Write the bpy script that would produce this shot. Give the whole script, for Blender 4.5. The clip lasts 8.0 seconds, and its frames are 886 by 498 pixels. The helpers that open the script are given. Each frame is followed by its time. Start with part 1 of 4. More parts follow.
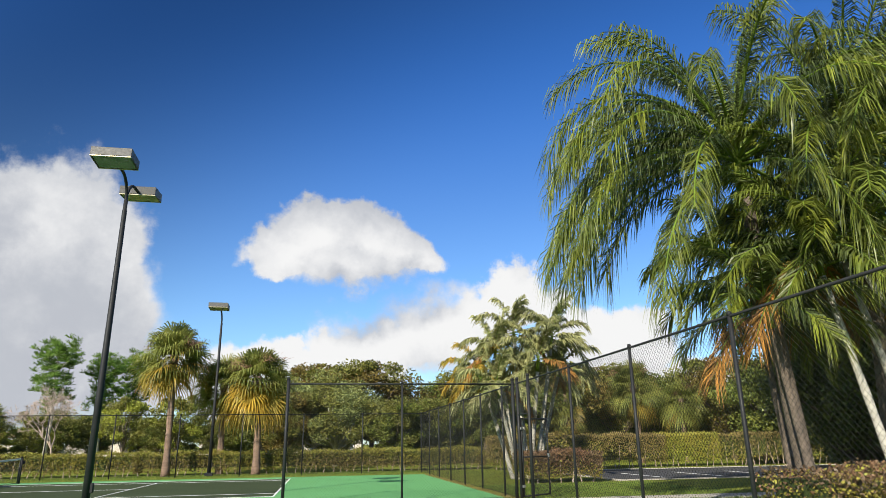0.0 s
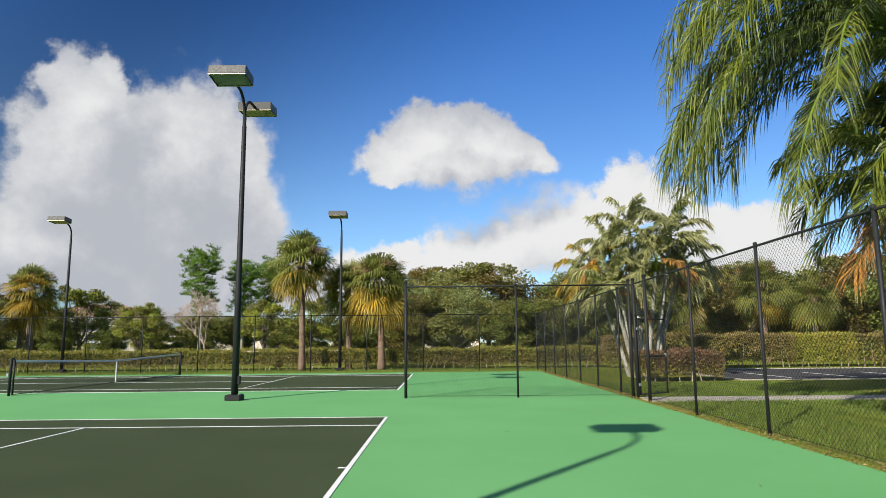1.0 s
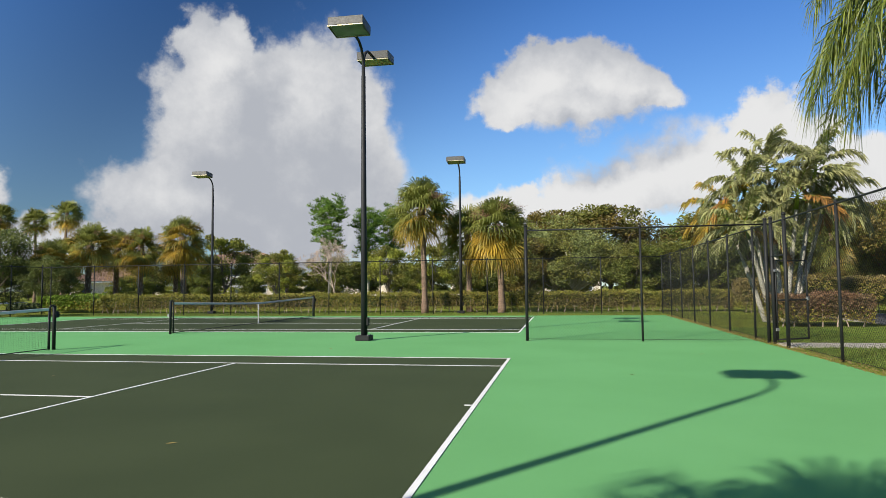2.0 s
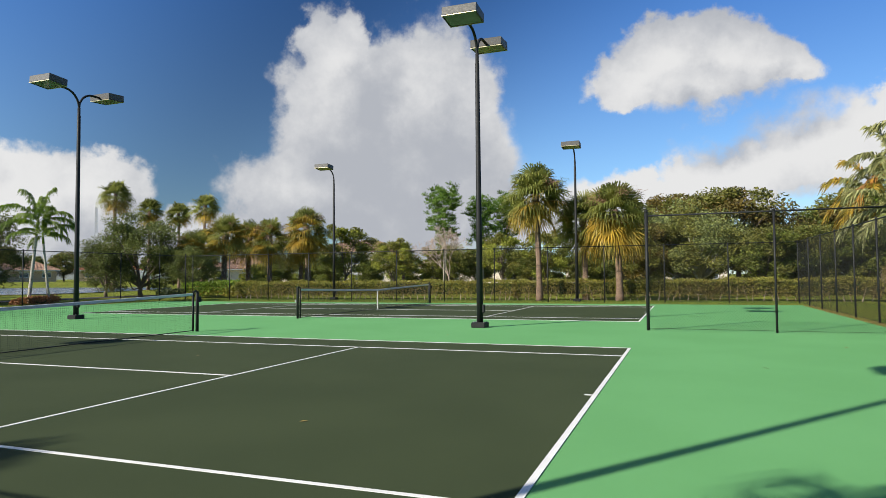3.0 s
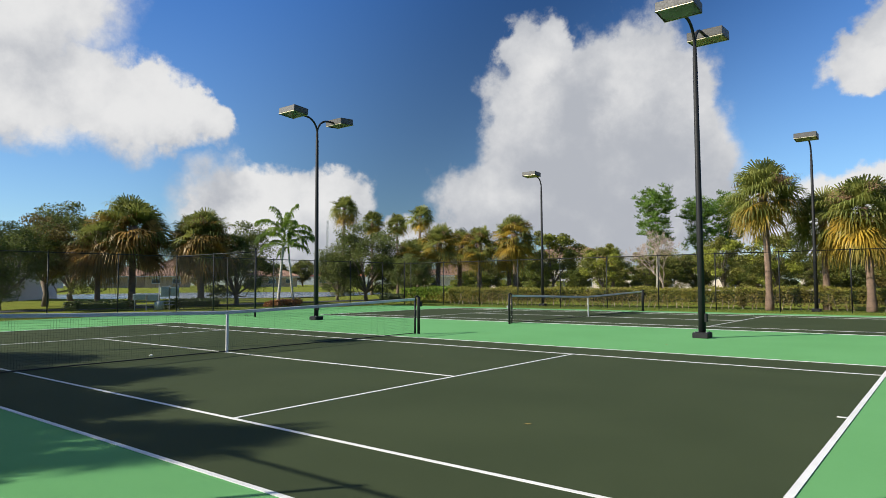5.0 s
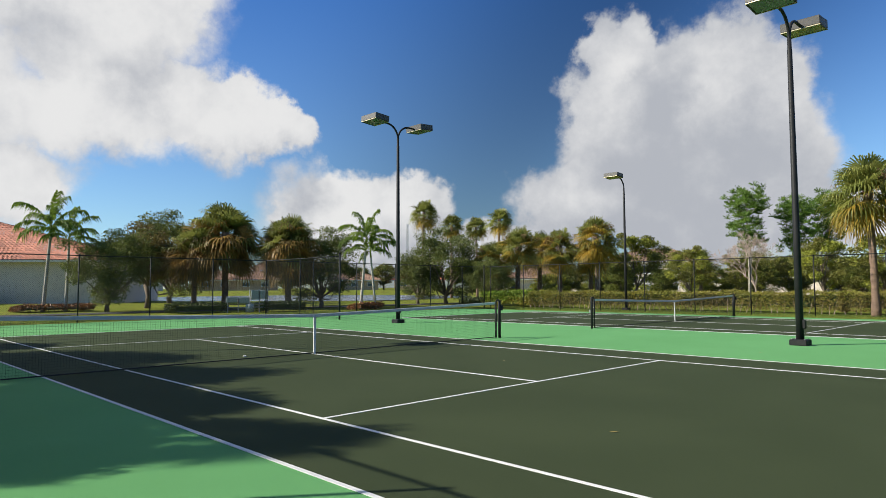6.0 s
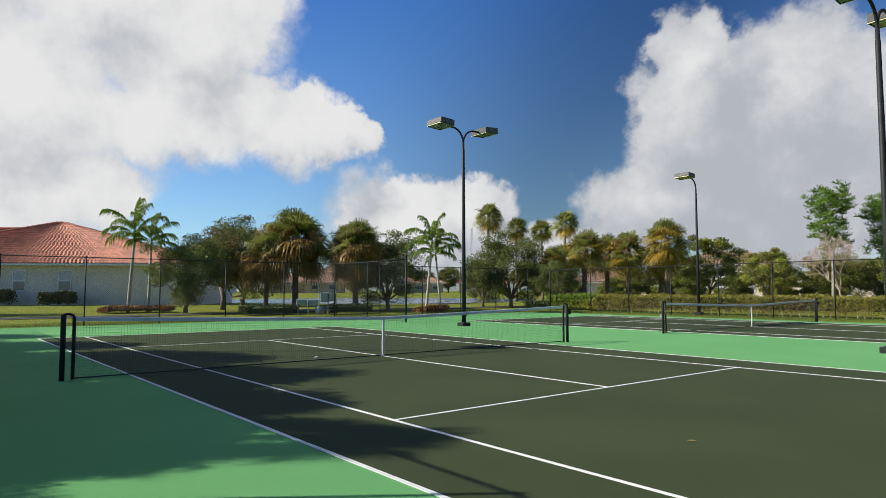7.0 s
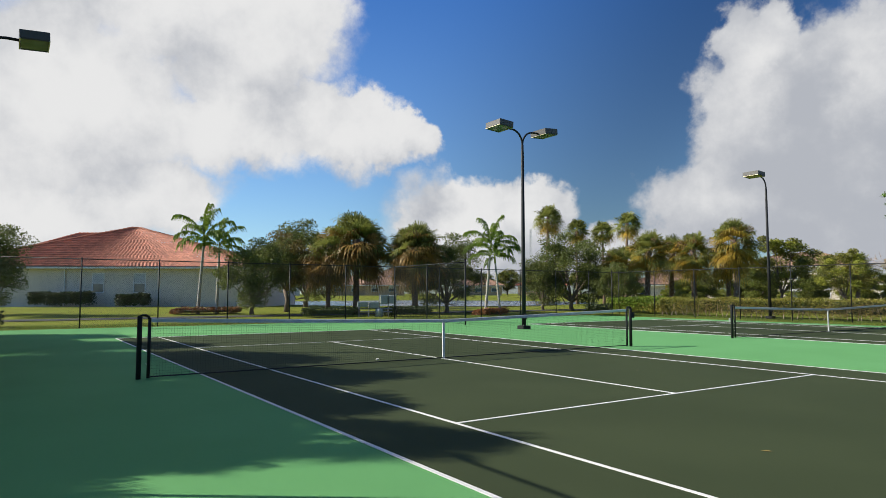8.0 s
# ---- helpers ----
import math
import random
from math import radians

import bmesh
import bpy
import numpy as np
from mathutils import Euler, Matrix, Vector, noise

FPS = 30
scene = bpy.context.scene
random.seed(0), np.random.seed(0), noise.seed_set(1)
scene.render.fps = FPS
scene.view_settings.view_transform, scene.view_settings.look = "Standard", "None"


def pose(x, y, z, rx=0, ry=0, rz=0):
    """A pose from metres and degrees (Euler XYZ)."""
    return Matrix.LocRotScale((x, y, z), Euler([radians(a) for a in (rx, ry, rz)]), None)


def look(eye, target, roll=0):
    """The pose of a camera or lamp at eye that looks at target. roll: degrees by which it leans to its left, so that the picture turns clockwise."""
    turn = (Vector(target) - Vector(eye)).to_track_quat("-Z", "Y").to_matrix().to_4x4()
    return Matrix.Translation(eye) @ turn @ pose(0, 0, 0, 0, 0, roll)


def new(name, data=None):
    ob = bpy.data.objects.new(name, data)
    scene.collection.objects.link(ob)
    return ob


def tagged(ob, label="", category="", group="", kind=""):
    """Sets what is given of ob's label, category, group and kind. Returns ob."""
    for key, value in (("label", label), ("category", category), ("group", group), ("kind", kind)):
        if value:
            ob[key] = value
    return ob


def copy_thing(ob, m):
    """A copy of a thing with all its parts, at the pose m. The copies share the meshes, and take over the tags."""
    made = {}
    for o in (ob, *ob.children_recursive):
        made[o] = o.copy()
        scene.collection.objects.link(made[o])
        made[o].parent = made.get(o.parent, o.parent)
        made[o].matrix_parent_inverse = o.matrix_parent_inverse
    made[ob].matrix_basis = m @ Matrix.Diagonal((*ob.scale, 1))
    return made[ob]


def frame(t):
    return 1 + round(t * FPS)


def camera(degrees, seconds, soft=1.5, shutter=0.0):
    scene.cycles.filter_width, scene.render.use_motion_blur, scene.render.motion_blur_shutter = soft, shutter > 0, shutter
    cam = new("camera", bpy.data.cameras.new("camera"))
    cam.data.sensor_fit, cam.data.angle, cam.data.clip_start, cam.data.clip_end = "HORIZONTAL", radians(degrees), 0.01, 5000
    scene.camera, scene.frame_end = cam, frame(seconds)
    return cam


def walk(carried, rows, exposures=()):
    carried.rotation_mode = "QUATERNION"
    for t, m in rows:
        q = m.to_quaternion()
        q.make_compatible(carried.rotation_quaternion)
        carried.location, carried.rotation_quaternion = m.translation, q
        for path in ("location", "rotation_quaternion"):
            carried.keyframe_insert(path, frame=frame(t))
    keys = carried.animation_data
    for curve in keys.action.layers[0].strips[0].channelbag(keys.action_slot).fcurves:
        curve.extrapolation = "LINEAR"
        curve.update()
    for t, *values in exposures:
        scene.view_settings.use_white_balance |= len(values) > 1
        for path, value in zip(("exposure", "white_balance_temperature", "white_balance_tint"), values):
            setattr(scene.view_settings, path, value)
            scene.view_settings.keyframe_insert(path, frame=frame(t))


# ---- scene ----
cam = camera(68.7, 8.0, 0.58)
PATH = [
    (0, (12.945, -8.262, 1.472), (13.29, -6.378, 2.046), -0.8),
    (0.5, (13.018, -8.186, 1.492), (13.196, -6.24, 1.918), -0.5),
    (1, (13.009, -8.207, 1.5), (13.014, -6.228, 1.786), -0.5),
    (1.5, (12.977, -8.216, 1.48), (12.799, -6.232, 1.656), -0.5),
    (2.8, (12.971, -8.243, 1.508), (12.341, -6.347, 1.59), -0.6),
    (3, (12.921, -8.238, 1.489), (12.226, -6.364, 1.573), -0.5),
    (3.5, (12.88, -8.31, 1.497), (12.028, -6.503, 1.586), -0.5),
    (4, (12.869, -8.342, 1.495), (11.867, -6.613, 1.591), -0.5),
    (4.5, (12.852, -8.39, 1.492), (11.72, -6.744, 1.594), -0.4),
    (5, (12.829, -8.41, 1.493), (11.589, -6.845, 1.601), -0.3),
    (6.5, (12.839, -8.525, 1.523), (11.347, -7.199, 1.647), -0.2),
    (7, (12.804, -8.541, 1.521), (11.252, -7.286, 1.65), -0.1),
    (7.5, (12.788, -8.54, 1.518), (11.181, -7.358, 1.652), -0.1),
    (8, (12.774, -8.561, 1.527), (11.115, -7.451, 1.664), -0.0),
]
walk(cam, [(t, look(eye, target, roll)) for t, eye, target, roll in PATH],
     [(0.0, 0.86), (0.5, 0.80), (1.0, 0.73), (1.6, 0.66), (8.0, 0.66)])

# ---------------------------------------------------------------- light
SUN = Vector((-0.591, -0.8067, 0.0)) * math.cos(radians(31.1)) + Vector((0, 0, math.sin(radians(31.1))))
sun_data = bpy.data.lights.new("sun", "SUN")
sun_data.energy, sun_data.angle, sun_data.color = 4.7, radians(0.55), (1.0, 0.935, 0.79)
sun = new("sun", sun_data)
sun.matrix_world = look(SUN * 100, (0, 0, 0))

world = bpy.data.worlds.new("sky")
scene.world = world
world.use_nodes = True


class Nodes:
    """Small helper to write node trees in lines."""

    def __init__(self, tree):
        self.tree = tree
        tree.nodes.clear()

    def add(self, kind, **values):
        node = self.tree.nodes.new(kind)
        for key, value in values.items():
            self.feed(node.inputs[key], value)
        return node

    def feed(self, socket, value):
        if isinstance(value, bpy.types.NodeSocket):
            self.tree.links.new(value, socket)
        else:
            socket.default_value = value

    def math(self, op, a, b=0.0, c=0.0, clamp=False):
        node = self.tree.nodes.new("ShaderNodeMath")
        node.operation, node.use_clamp = op, clamp
        for i, value in enumerate((a, b, c)):
            self.feed(node.inputs[i], value)
        return node.outputs[0]

    def ramp(self, value, low, high, to0=0.0, to1=1.0):
        node = self.tree.nodes.new("ShaderNodeMapRange")
        node.interpolation_type = "SMOOTHSTEP"
        for i, v in enumerate((value, low, high, to0, to1)):
            self.feed(node.inputs[i], v)
        return node.outputs[0]

    def mix(self, fac, a, b, blend="MIX"):
        node = self.tree.nodes.new("ShaderNodeMix")
        node.data_type, node.blend_type = "RGBA", blend
        self.feed(node.inputs[0], fac)
        for socket, value in ((node.inputs[6], a), (node.inputs[7], b)):
            if isinstance(value, tuple) and len(value) == 3:
                value = (*value, 1)
            self.feed(socket, value)
        return node.outputs[2]

    def noise(self, vector, scale, detail=4.0, rough=0.55, w=None):
        node = self.tree.nodes.new("ShaderNodeTexNoise")
        self.feed(node.inputs["Vector"], vector)
        node.inputs["Scale"].default_value, node.inputs["Detail"].default_value = scale, detail
        node.inputs["Roughness"].default_value = rough
        return node.outputs[0]


# cloud heaps: azimuth (degrees, left of +y), elevation, half width, half height
CLOUDS = [
    (28.9, 19.0, 3.4, 4.0), (28.4, 13.4, 6.6, 6.6), (22.0, 14.2, 7.0, 7.2), (18.8, 9.5, 5.6, 8.0), (31.0, 7.4, 7.6, 5.4), (24.0, 5.0, 11.0, 5.0), (25.0, 9.6, 7.0, 6.0),
    (0.6, 18.4, 4.8, 3.2), (-3.6, 17.2, 6.0, 3.2), (-6.6, 16.6, 4.0, 2.6), (3.0, 16.6, 4.4, 2.4), (-2.4, 15.6, 6.6, 2.6),
    (4.0, 6.2, 6.0, 3.0), (-4.0, 7.4, 6.8, 4.2), (-10.0, 9.0, 5.8, 4.8), (-17.0, 11.6, 4.4, 2.8), (-25.0, 7.6, 6.6, 3.4), (-30.0, 3.0, 22.0, 3.6),
]
CLOUDS_WEST = [
    (87.0, 15.0, 12.5, 9.0), (73.0, 20.0, 7.6, 7.6), (64.4, 13.8, 5.0, 4.0), (60.6, 12.4, 2.8, 2.6), (67.5, 14.6, 5.0, 4.2), (81.0, 8.0, 7.0, 4.0), (74.0, 14.0, 8.6, 4.6), (88.0, 6.6, 9.0, 5.6),
    (54.6, 6.0, 7.4, 4.6), (49.6, 7.0, 4.6, 3.6), (79.0, 24.0, 14.0, 7.0), (92.0, 27.0, 14.0, 9.0), (12.0, 4.0, 9.0, 2.6), (42.0, 3.0, 14.0, 2.4),
]


def build_sky():
    n = Nodes(world.node_tree)
    coord = n.add("ShaderNodeTexCoord").outputs["Generated"]
    xyz = n.add("ShaderNodeSeparateXYZ", Vector=coord)
    az = n.math("MULTIPLY", n.math("ARCTAN2", n.math("MULTIPLY", xyz.outputs[0], -1.0), xyz.outputs[1]), 180 / math.pi)
    el = n.math("MULTIPLY", n.math("ARCSINE", xyz.outputs[2]), 180 / math.pi)
    place = n.add("ShaderNodeCombineXYZ", X=az, Y=el).outputs[0]

    def shifted(vector, offset, amount=1.0):
        node = n.add("ShaderNodeVectorMath")
        node.operation = "MULTIPLY_ADD"
        n.feed(node.inputs[0], offset)
        node.inputs[1].default_value = (amount, amount, 0)
        n.feed(node.inputs[2], vector)
        return node.outputs[0]

    def swirl(scale, detail, rough):
        node = n.add("ShaderNodeTexNoise", Vector=coord, Scale=scale, Detail=detail, Roughness=rough)
        centre = n.add("ShaderNodeVectorMath")
        centre.operation = "SUBTRACT"
        n.feed(centre.inputs[0], node.outputs[1])
        centre.inputs[1].default_value = (0.5, 0.5, 0.5)
        return centre.outputs[0]

    place = shifted(shifted(place, swirl(6.0, 3.0, 0.5), 8.0), swirl(22.0, 6.0, 0.62), 3.6)

    def heaps(where):
        heap = None
        for a, e, ra, re in CLOUDS + CLOUDS_WEST:
            ra, re = ra * 1.28, re * 1.28
            m = n.add("ShaderNodeMapping", Vector=where)
            m.inputs["Location"].default_value = (-a / ra, -e / re, 0)
            m.inputs["Scale"].default_value = (1 / ra, 1 / re, 0)
            ball = n.add("ShaderNodeTexGradient", Vector=m.outputs[0])
            ball.gradient_type = "SPHERICAL"
            g = ball.outputs[1]
            heap = g if heap is None else n.math("MAXIMUM", heap, g)
        return heap

    body = heaps(place)
    toward = n.add("ShaderNodeCombineXYZ", X=2.4, Y=4.6).outputs[0]
    lee = heaps(shifted(place, toward))
    puff = n.noise(coord, 15.0, 8.0, 0.62)
    rim = n.math("ADD", body, n.math("MULTIPLY", n.math("SUBTRACT", puff, 0.5), 0.46))
    slope = n.math("SUBTRACT", body, lee)
    # crisp edges towards the sun, frayed ones in the lee
    cover = n.math("POWER", n.ramp(rim, 0.11, n.ramp(slope, -0.16, 0.14, 0.52, 0.33)), 1.1)
    # broken cloud like the west's, added unseen overhead to brighten the shade
    aside = n.ramp(el, 40.0, 56.0)
    broken = n.ramp(n.noise(coord, 3.4, 7.0, 0.6), 0.50, 0.62)
    cover = n.math("MAXIMUM", cover, n.math("MULTIPLY", broken, aside))
    # lit where the heap thins towards the sun and the zenith, greyer in its lee and depth
    soft = n.noise(coord, 8.0, 6.0, 0.6)
    fine = n.noise(coord, 26.0, 5.0, 0.6)
    light = n.math("ADD", n.math("MULTIPLY", slope, 1.0), n.math("MULTIPLY", n.math("SUBTRACT", soft, 0.5), 1.25))
    light = n.math("ADD", light, n.math("MULTIPLY", n.math("SUBTRACT", fine, 0.5), 0.7))
    light = n.math("SUBTRACT", light, n.math("MULTIPLY", body, 0.25))
    light = n.math("ADD", light, n.ramp(az, 35.0, 72.0, -0.50, 0.34))
    light = n.math("ADD", light, n.math("MULTIPLY", n.ramp(az, 8.0, 24.0, 0.72, 0.0), n.ramp(el, 12.0, 21.0, 1.0, -0.35)))
    tone = n.mix(n.ramp(light, -0.75, 0.55), (0.53, 0.555, 0.61), (0.94, 0.94, 0.94))
    sky = n.add("ShaderNodeTexSky")
    sky.sky_type, sky.sun_disc, sky.sun_elevation = "NISHITA", False, radians(31.1)
    sky.sun_rotation = math.atan2(SUN.x, SUN.y)
    sky.air_density, sky.dust_density, sky.ozone_density = 1.0, 0.25, 2.6
    tint = n.mix(n.ramp(el, 4.0, 36.0), (0.68, 0.86, 1.02), (0.25, 0.60, 1.10))
    # zenith out of view tinted to make the fill in the shade less blue
    tint = n.mix(n.ramp(el, 40.0, 70.0), tint, (0.46, 0.70, 0.52))
    # the blue is deepest at right angles to the sun
    turn = n.add("ShaderNodeVectorMath", Vector=coord)
    turn.operation = "DOT_PRODUCT"
    turn.inputs[1].default_value = SUN
    deep = n.ramp(n.math("ABSOLUTE", n.math("ADD", turn.outputs["Value"], 0.12)), 0.0, 0.40, 0.60, 1.28)
    tint = n.mix(1.0, tint, n.add("ShaderNodeCombineXYZ", X=deep, Y=deep, Z=deep).outputs[0], "MULTIPLY")
    blue = n.mix(1.0, sky.outputs[0], tint, "MULTIPLY")
    air = n.add("ShaderNodeBackground", Color=blue, Strength=0.070)
    cloud = n.add("ShaderNodeBackground", Color=tone, Strength=0.54)
    both = n.add("ShaderNodeMixShader")
    n.feed(both.inputs[0], cover)
    n.feed(both.inputs[1], air.outputs[0])
    n.feed(both.inputs[2], cloud.outputs[0])
    out = n.add("ShaderNodeOutputWorld")
    n.feed(out.inputs[0], both.outputs[0])


build_sky()


# ---------------------------------------------------------------- materials
def surface(name, col, col2=None, scale=2.0, fine=40.0, rough=0.6, metal=0.0, bump=0.0, bump_scale=60.0, island=0.0,
            object_var=0.0, through_light=0.0, spec=0.5, stretch=(1, 1, 1), amount=0.25):
    """A procedural material: two colours mixed by broad noise, darkened and lightened by fine grain, with relief."""
    m = bpy.data.materials.new(name)
    m.use_nodes = True
    n = Nodes(m.node_tree)
    coord = n.add("ShaderNodeTexCoord").outputs["Object"]
    mapped = n.add("ShaderNodeMapping", Vector=coord)
    mapped.inputs["Scale"].default_value = stretch
    v = mapped.outputs[0]
    col2 = col2 or tuple(c * 0.7 for c in col)
    colour = n.mix(n.ramp(n.noise(v, scale, 4), 0.32, 0.68), col, col2)
    grain = n.ramp(n.noise(v, fine, 3), 0.25, 0.75, 1 - amount, 1 + amount)
    if island:
        geo = n.add("ShaderNodeNewGeometry").outputs["Random Per Island"]
        grain = n.math("MULTIPLY", grain, n.ramp(geo, 0, 1, 1 - island, 1 + island))
    if object_var:
        info = n.add("ShaderNodeObjectInfo").outputs["Random"]
        grain = n.math("MULTIPLY", grain, n.ramp(info, 0, 1, 1 - object_var, 1 + object_var))
    shade = n.add("ShaderNodeCombineXYZ", X=grain, Y=grain, Z=grain).outputs[0]
    colour = n.mix(1.0, colour, shade, "MULTIPLY")
    b = n.add("ShaderNodeBsdfPrincipled", Roughness=rough, Metallic=metal)
    n.feed(b.inputs["Base Color"], colour)
    b.inputs["Specular IOR Level"].default_value = spec
    n.feed(b.inputs["Roughness"], n.ramp(n.noise(v, fine * 0.4, 2), 0.2, 0.8, max(0.02, rough - 0.08), min(1, rough + 0.1)))
    if bump:
        rel = n.add("ShaderNodeBump", Height=n.noise(v, bump_scale, 4), Strength=bump, Distance=0.02)
        n.feed(b.inputs["Normal"], rel.outputs[0])
    last = b.outputs[0]
    if through_light:
        t = n.add("ShaderNodeBsdfTranslucent", Color=colour)
        mixed = n.add("ShaderNodeMixShader")
        mixed.inputs[0].default_value = through_light
        n.feed(mixed.inputs[1], last)
        n.feed(mixed.inputs[2], t.outputs[0])
        last = mixed.outputs[0]
    out = n.add("ShaderNodeOutputMaterial")
    n.feed(out.inputs[0], last)
    return m


def leaf(name, col, col2, island=0.35, rough=0.45, light=0.3, object_var=0.12, spec=0.25):
    return surface(name, col, col2, scale=1.3, fine=9, rough=rough, island=island, through_light=light, object_var=object_var, amount=0.15, spec=spec)


GREEN = surface("green acrylic court paint", (0.134, 0.345, 0.134), (0.122, 0.322, 0.121), scale=0.35, fine=220, rough=0.85, bump=0.12, bump_scale=400, amount=0.05, spec=0.06)
DARK = surface("dark green acrylic court paint", (0.049, 0.064, 0.032), (0.042, 0.056, 0.028), scale=0.4, fine=220, rough=0.85, bump=0.12, bump_scale=400, amount=0.09, spec=0.06)
LINE = surface("white line paint", (0.72, 0.72, 0.72), (0.64, 0.64, 0.64), scale=3, fine=150, rough=0.8, amount=0.05, spec=0.1)
GRASS = surface("mown lawn", (0.140, 0.175, 0.025), (0.185, 0.195, 0.032), scale=0.5, fine=25, rough=0.9, bump=0.6, bump_scale=60, amount=0.3, spec=0.05)
BLADE = leaf("grass blades", (0.105, 0.165, 0.026), (0.145, 0.190, 0.038), island=0.4, rough=0.6)
ASPHALT = surface("worn asphalt", (0.050, 0.050, 0.053), (0.066, 0.065, 0.066), scale=0.6, fine=120, rough=0.85, bump=0.3, bump_scale=150, amount=0.2, spec=0.2)
CONCRETE = surface("pale concrete", (0.42, 0.38, 0.33), (0.34, 0.31, 0.27), scale=1.2, fine=60, rough=0.88, bump=0.15, bump_scale=90, amount=0.12)
BLACK = surface("black powder coat", (0.013, 0.014, 0.015), (0.019, 0.019, 0.020), scale=3, fine=60, rough=0.55, amount=0.2, spec=0.22)
VINYL = surface("black vinyl wire", (0.010, 0.011, 0.011), (0.015, 0.016, 0.016), scale=3, fine=60, rough=0.65, amount=0.1, spec=0.15)
BRONZE = surface("bronze lamp housing", (0.062, 0.057, 0.052), (0.050, 0.047, 0.043), scale=4, fine=40, rough=0.55, amount=0.12)
GOLD = surface("polished door rim", (0.50, 0.44, 0.30), (0.42, 0.37, 0.25), scale=4, fine=40, rough=0.4, metal=0.6, amount=0.06)
# green reflection of the court is put into the lens colour
LENS = surface("lamp lens glass", (0.16, 0.20, 0.16), (0.12, 0.16, 0.12), scale=2, fine=30, rough=0.12, amount=0.1, spec=0.9)
STEEL = surface("galvanised steel", (0.42, 0.43, 0.44), (0.34, 0.35, 0.36), scale=6, fine=60, rough=0.45, metal=0.8, amount=0.12)
BAND = surface("white vinyl net band", (0.72, 0.72, 0.72), (0.60, 0.60, 0.60), scale=3, fine=60, rough=0.6, amount=0.08)
CORD = surface("black net cord", (0.014, 0.015, 0.015), (0.02, 0.02, 0.02), scale=3, fine=60, rough=0.7, amount=0.1)
BARK_GREY = surface("grey palm bark", (0.25, 0.165, 0.115), (0.16, 0.105, 0.075), scale=3, fine=20, rough=0.9, bump=0.7, bump_scale=14, stretch=(1, 1, 3), amount=0.25)
# copy of the grey bark with the fronds' shade put into its colour
BARK_DARK = surface("palm bark darkened for shade", (0.13, 0.10, 0.075), (0.085, 0.065, 0.05), scale=3, fine=20, rough=0.9, bump=0.7, bump_scale=14, stretch=(1, 1, 3), amount=0.25)
BARK_PALE = surface("pale ringed trunk", (0.44, 0.41, 0.35), (0.33, 0.31, 0.26), scale=3, fine=18, rough=0.85, bump=0.5, bump_scale=12, stretch=(0.5, 0.5, 4), amount=0.2)
BARK_BOOT = surface("leaf boot bark", (0.40, 0.35, 0.29), (0.26, 0.21, 0.16), scale=6, fine=16, rough=0.9, bump=0.8, bump_scale=12, amount=0.3)
BARK_BROWN = surface("brown bark", (0.17, 0.13, 0.10), (0.11, 0.085, 0.065), scale=3, fine=20, rough=0.9, bump=0.8, bump_scale=15, stretch=(1, 1, 0.3), amount=0.3)
TWIG = surface("bare pinkish twigs", (0.42, 0.33, 0.27), (0.33, 0.25, 0.21), scale=2, fine=20, rough=0.9, amount=0.2)
FAN_GREEN = leaf("fan leaves green", (0.165, 0.190, 0.046), (0.235, 0.238, 0.056), light=0.44, island=0.28)
FAN_YELLOW = leaf("fan leaves yellowing", (0.42, 0.265, 0.037), (0.285, 0.232, 0.043), light=0.42)
FAN_DEAD = leaf("brown flower stalks", (0.250, 0.150, 0.080), (0.170, 0.100, 0.055), rough=0.75, light=0.15)
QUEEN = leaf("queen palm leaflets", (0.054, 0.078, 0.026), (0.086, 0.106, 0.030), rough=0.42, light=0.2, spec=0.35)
# lighter copy of the leaflets, with sunlight put into the colour
QUEEN_TIP = leaf("palm leaflets painted sunlit", (0.170, 0.190, 0.022), (0.100, 0.130, 0.024), rough=0.40, light=0.28, spec=0.35)
QUEEN_DEAD = leaf("orange dying leaflets", (0.36, 0.17, 0.030), (0.20, 0.11, 0.040), rough=0.6)
SILVER_GREEN = leaf("silvery palm leaflets", (0.270, 0.280, 0.120), (0.330, 0.320, 0.140), rough=0.42, light=0.40)
FRESH = leaf("fresh palm leaflets", (0.185, 0.265, 0.032), (0.135, 0.205, 0.032), light=0.42)
OAK = leaf("oak leaves", (0.109, 0.137, 0.036), (0.147, 0.163, 0.042), light=0.35)
OLIVE = leaf("olive foliage", (0.145, 0.160, 0.036), (0.195, 0.182, 0.042))
RUSTY = leaf("rusty foliage", (0.205, 0.143, 0.036), (0.143, 0.123, 0.034))
LIGHT_LEAF = leaf("pale foliage", (0.269, 0.297, 0.100), (0.207, 0.241, 0.077))
WOODS = leaf("woodland foliage", (0.120, 0.157, 0.031), (0.174, 0.187, 0.037), light=0.35)
GOLDEN = leaf("yellow green foliage", (0.327, 0.337, 0.050), (0.239, 0.265, 0.045))
PINE = leaf("pine needles", (0.165, 0.265, 0.045), (0.120, 0.205, 0.036), light=0.45)
HEDGE = leaf("hedge leaves", (0.250, 0.255, 0.046), (0.320, 0.272, 0.052), light=0.25, island=0.22)
HEDGE_BARE = leaf("hedge brown leaves", (0.255, 0.192, 0.070), (0.190, 0.150, 0.055), light=0.2, island=0.25)
HEDGE_RED = leaf("reddish hedge leaves", (0.170, 0.095, 0.052), (0.115, 0.080, 0.042), light=0.15)
FAN_RUST = leaf("rusty hanging fan leaves", (0.340, 0.195, 0.052), (0.210, 0.150, 0.045), light=0.38)
ORANGE_COVER = leaf("orange ground cover", (0.30, 0.135, 0.055), (0.21, 0.10, 0.045), light=0.2)
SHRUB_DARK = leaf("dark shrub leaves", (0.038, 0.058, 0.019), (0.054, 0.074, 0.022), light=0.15)
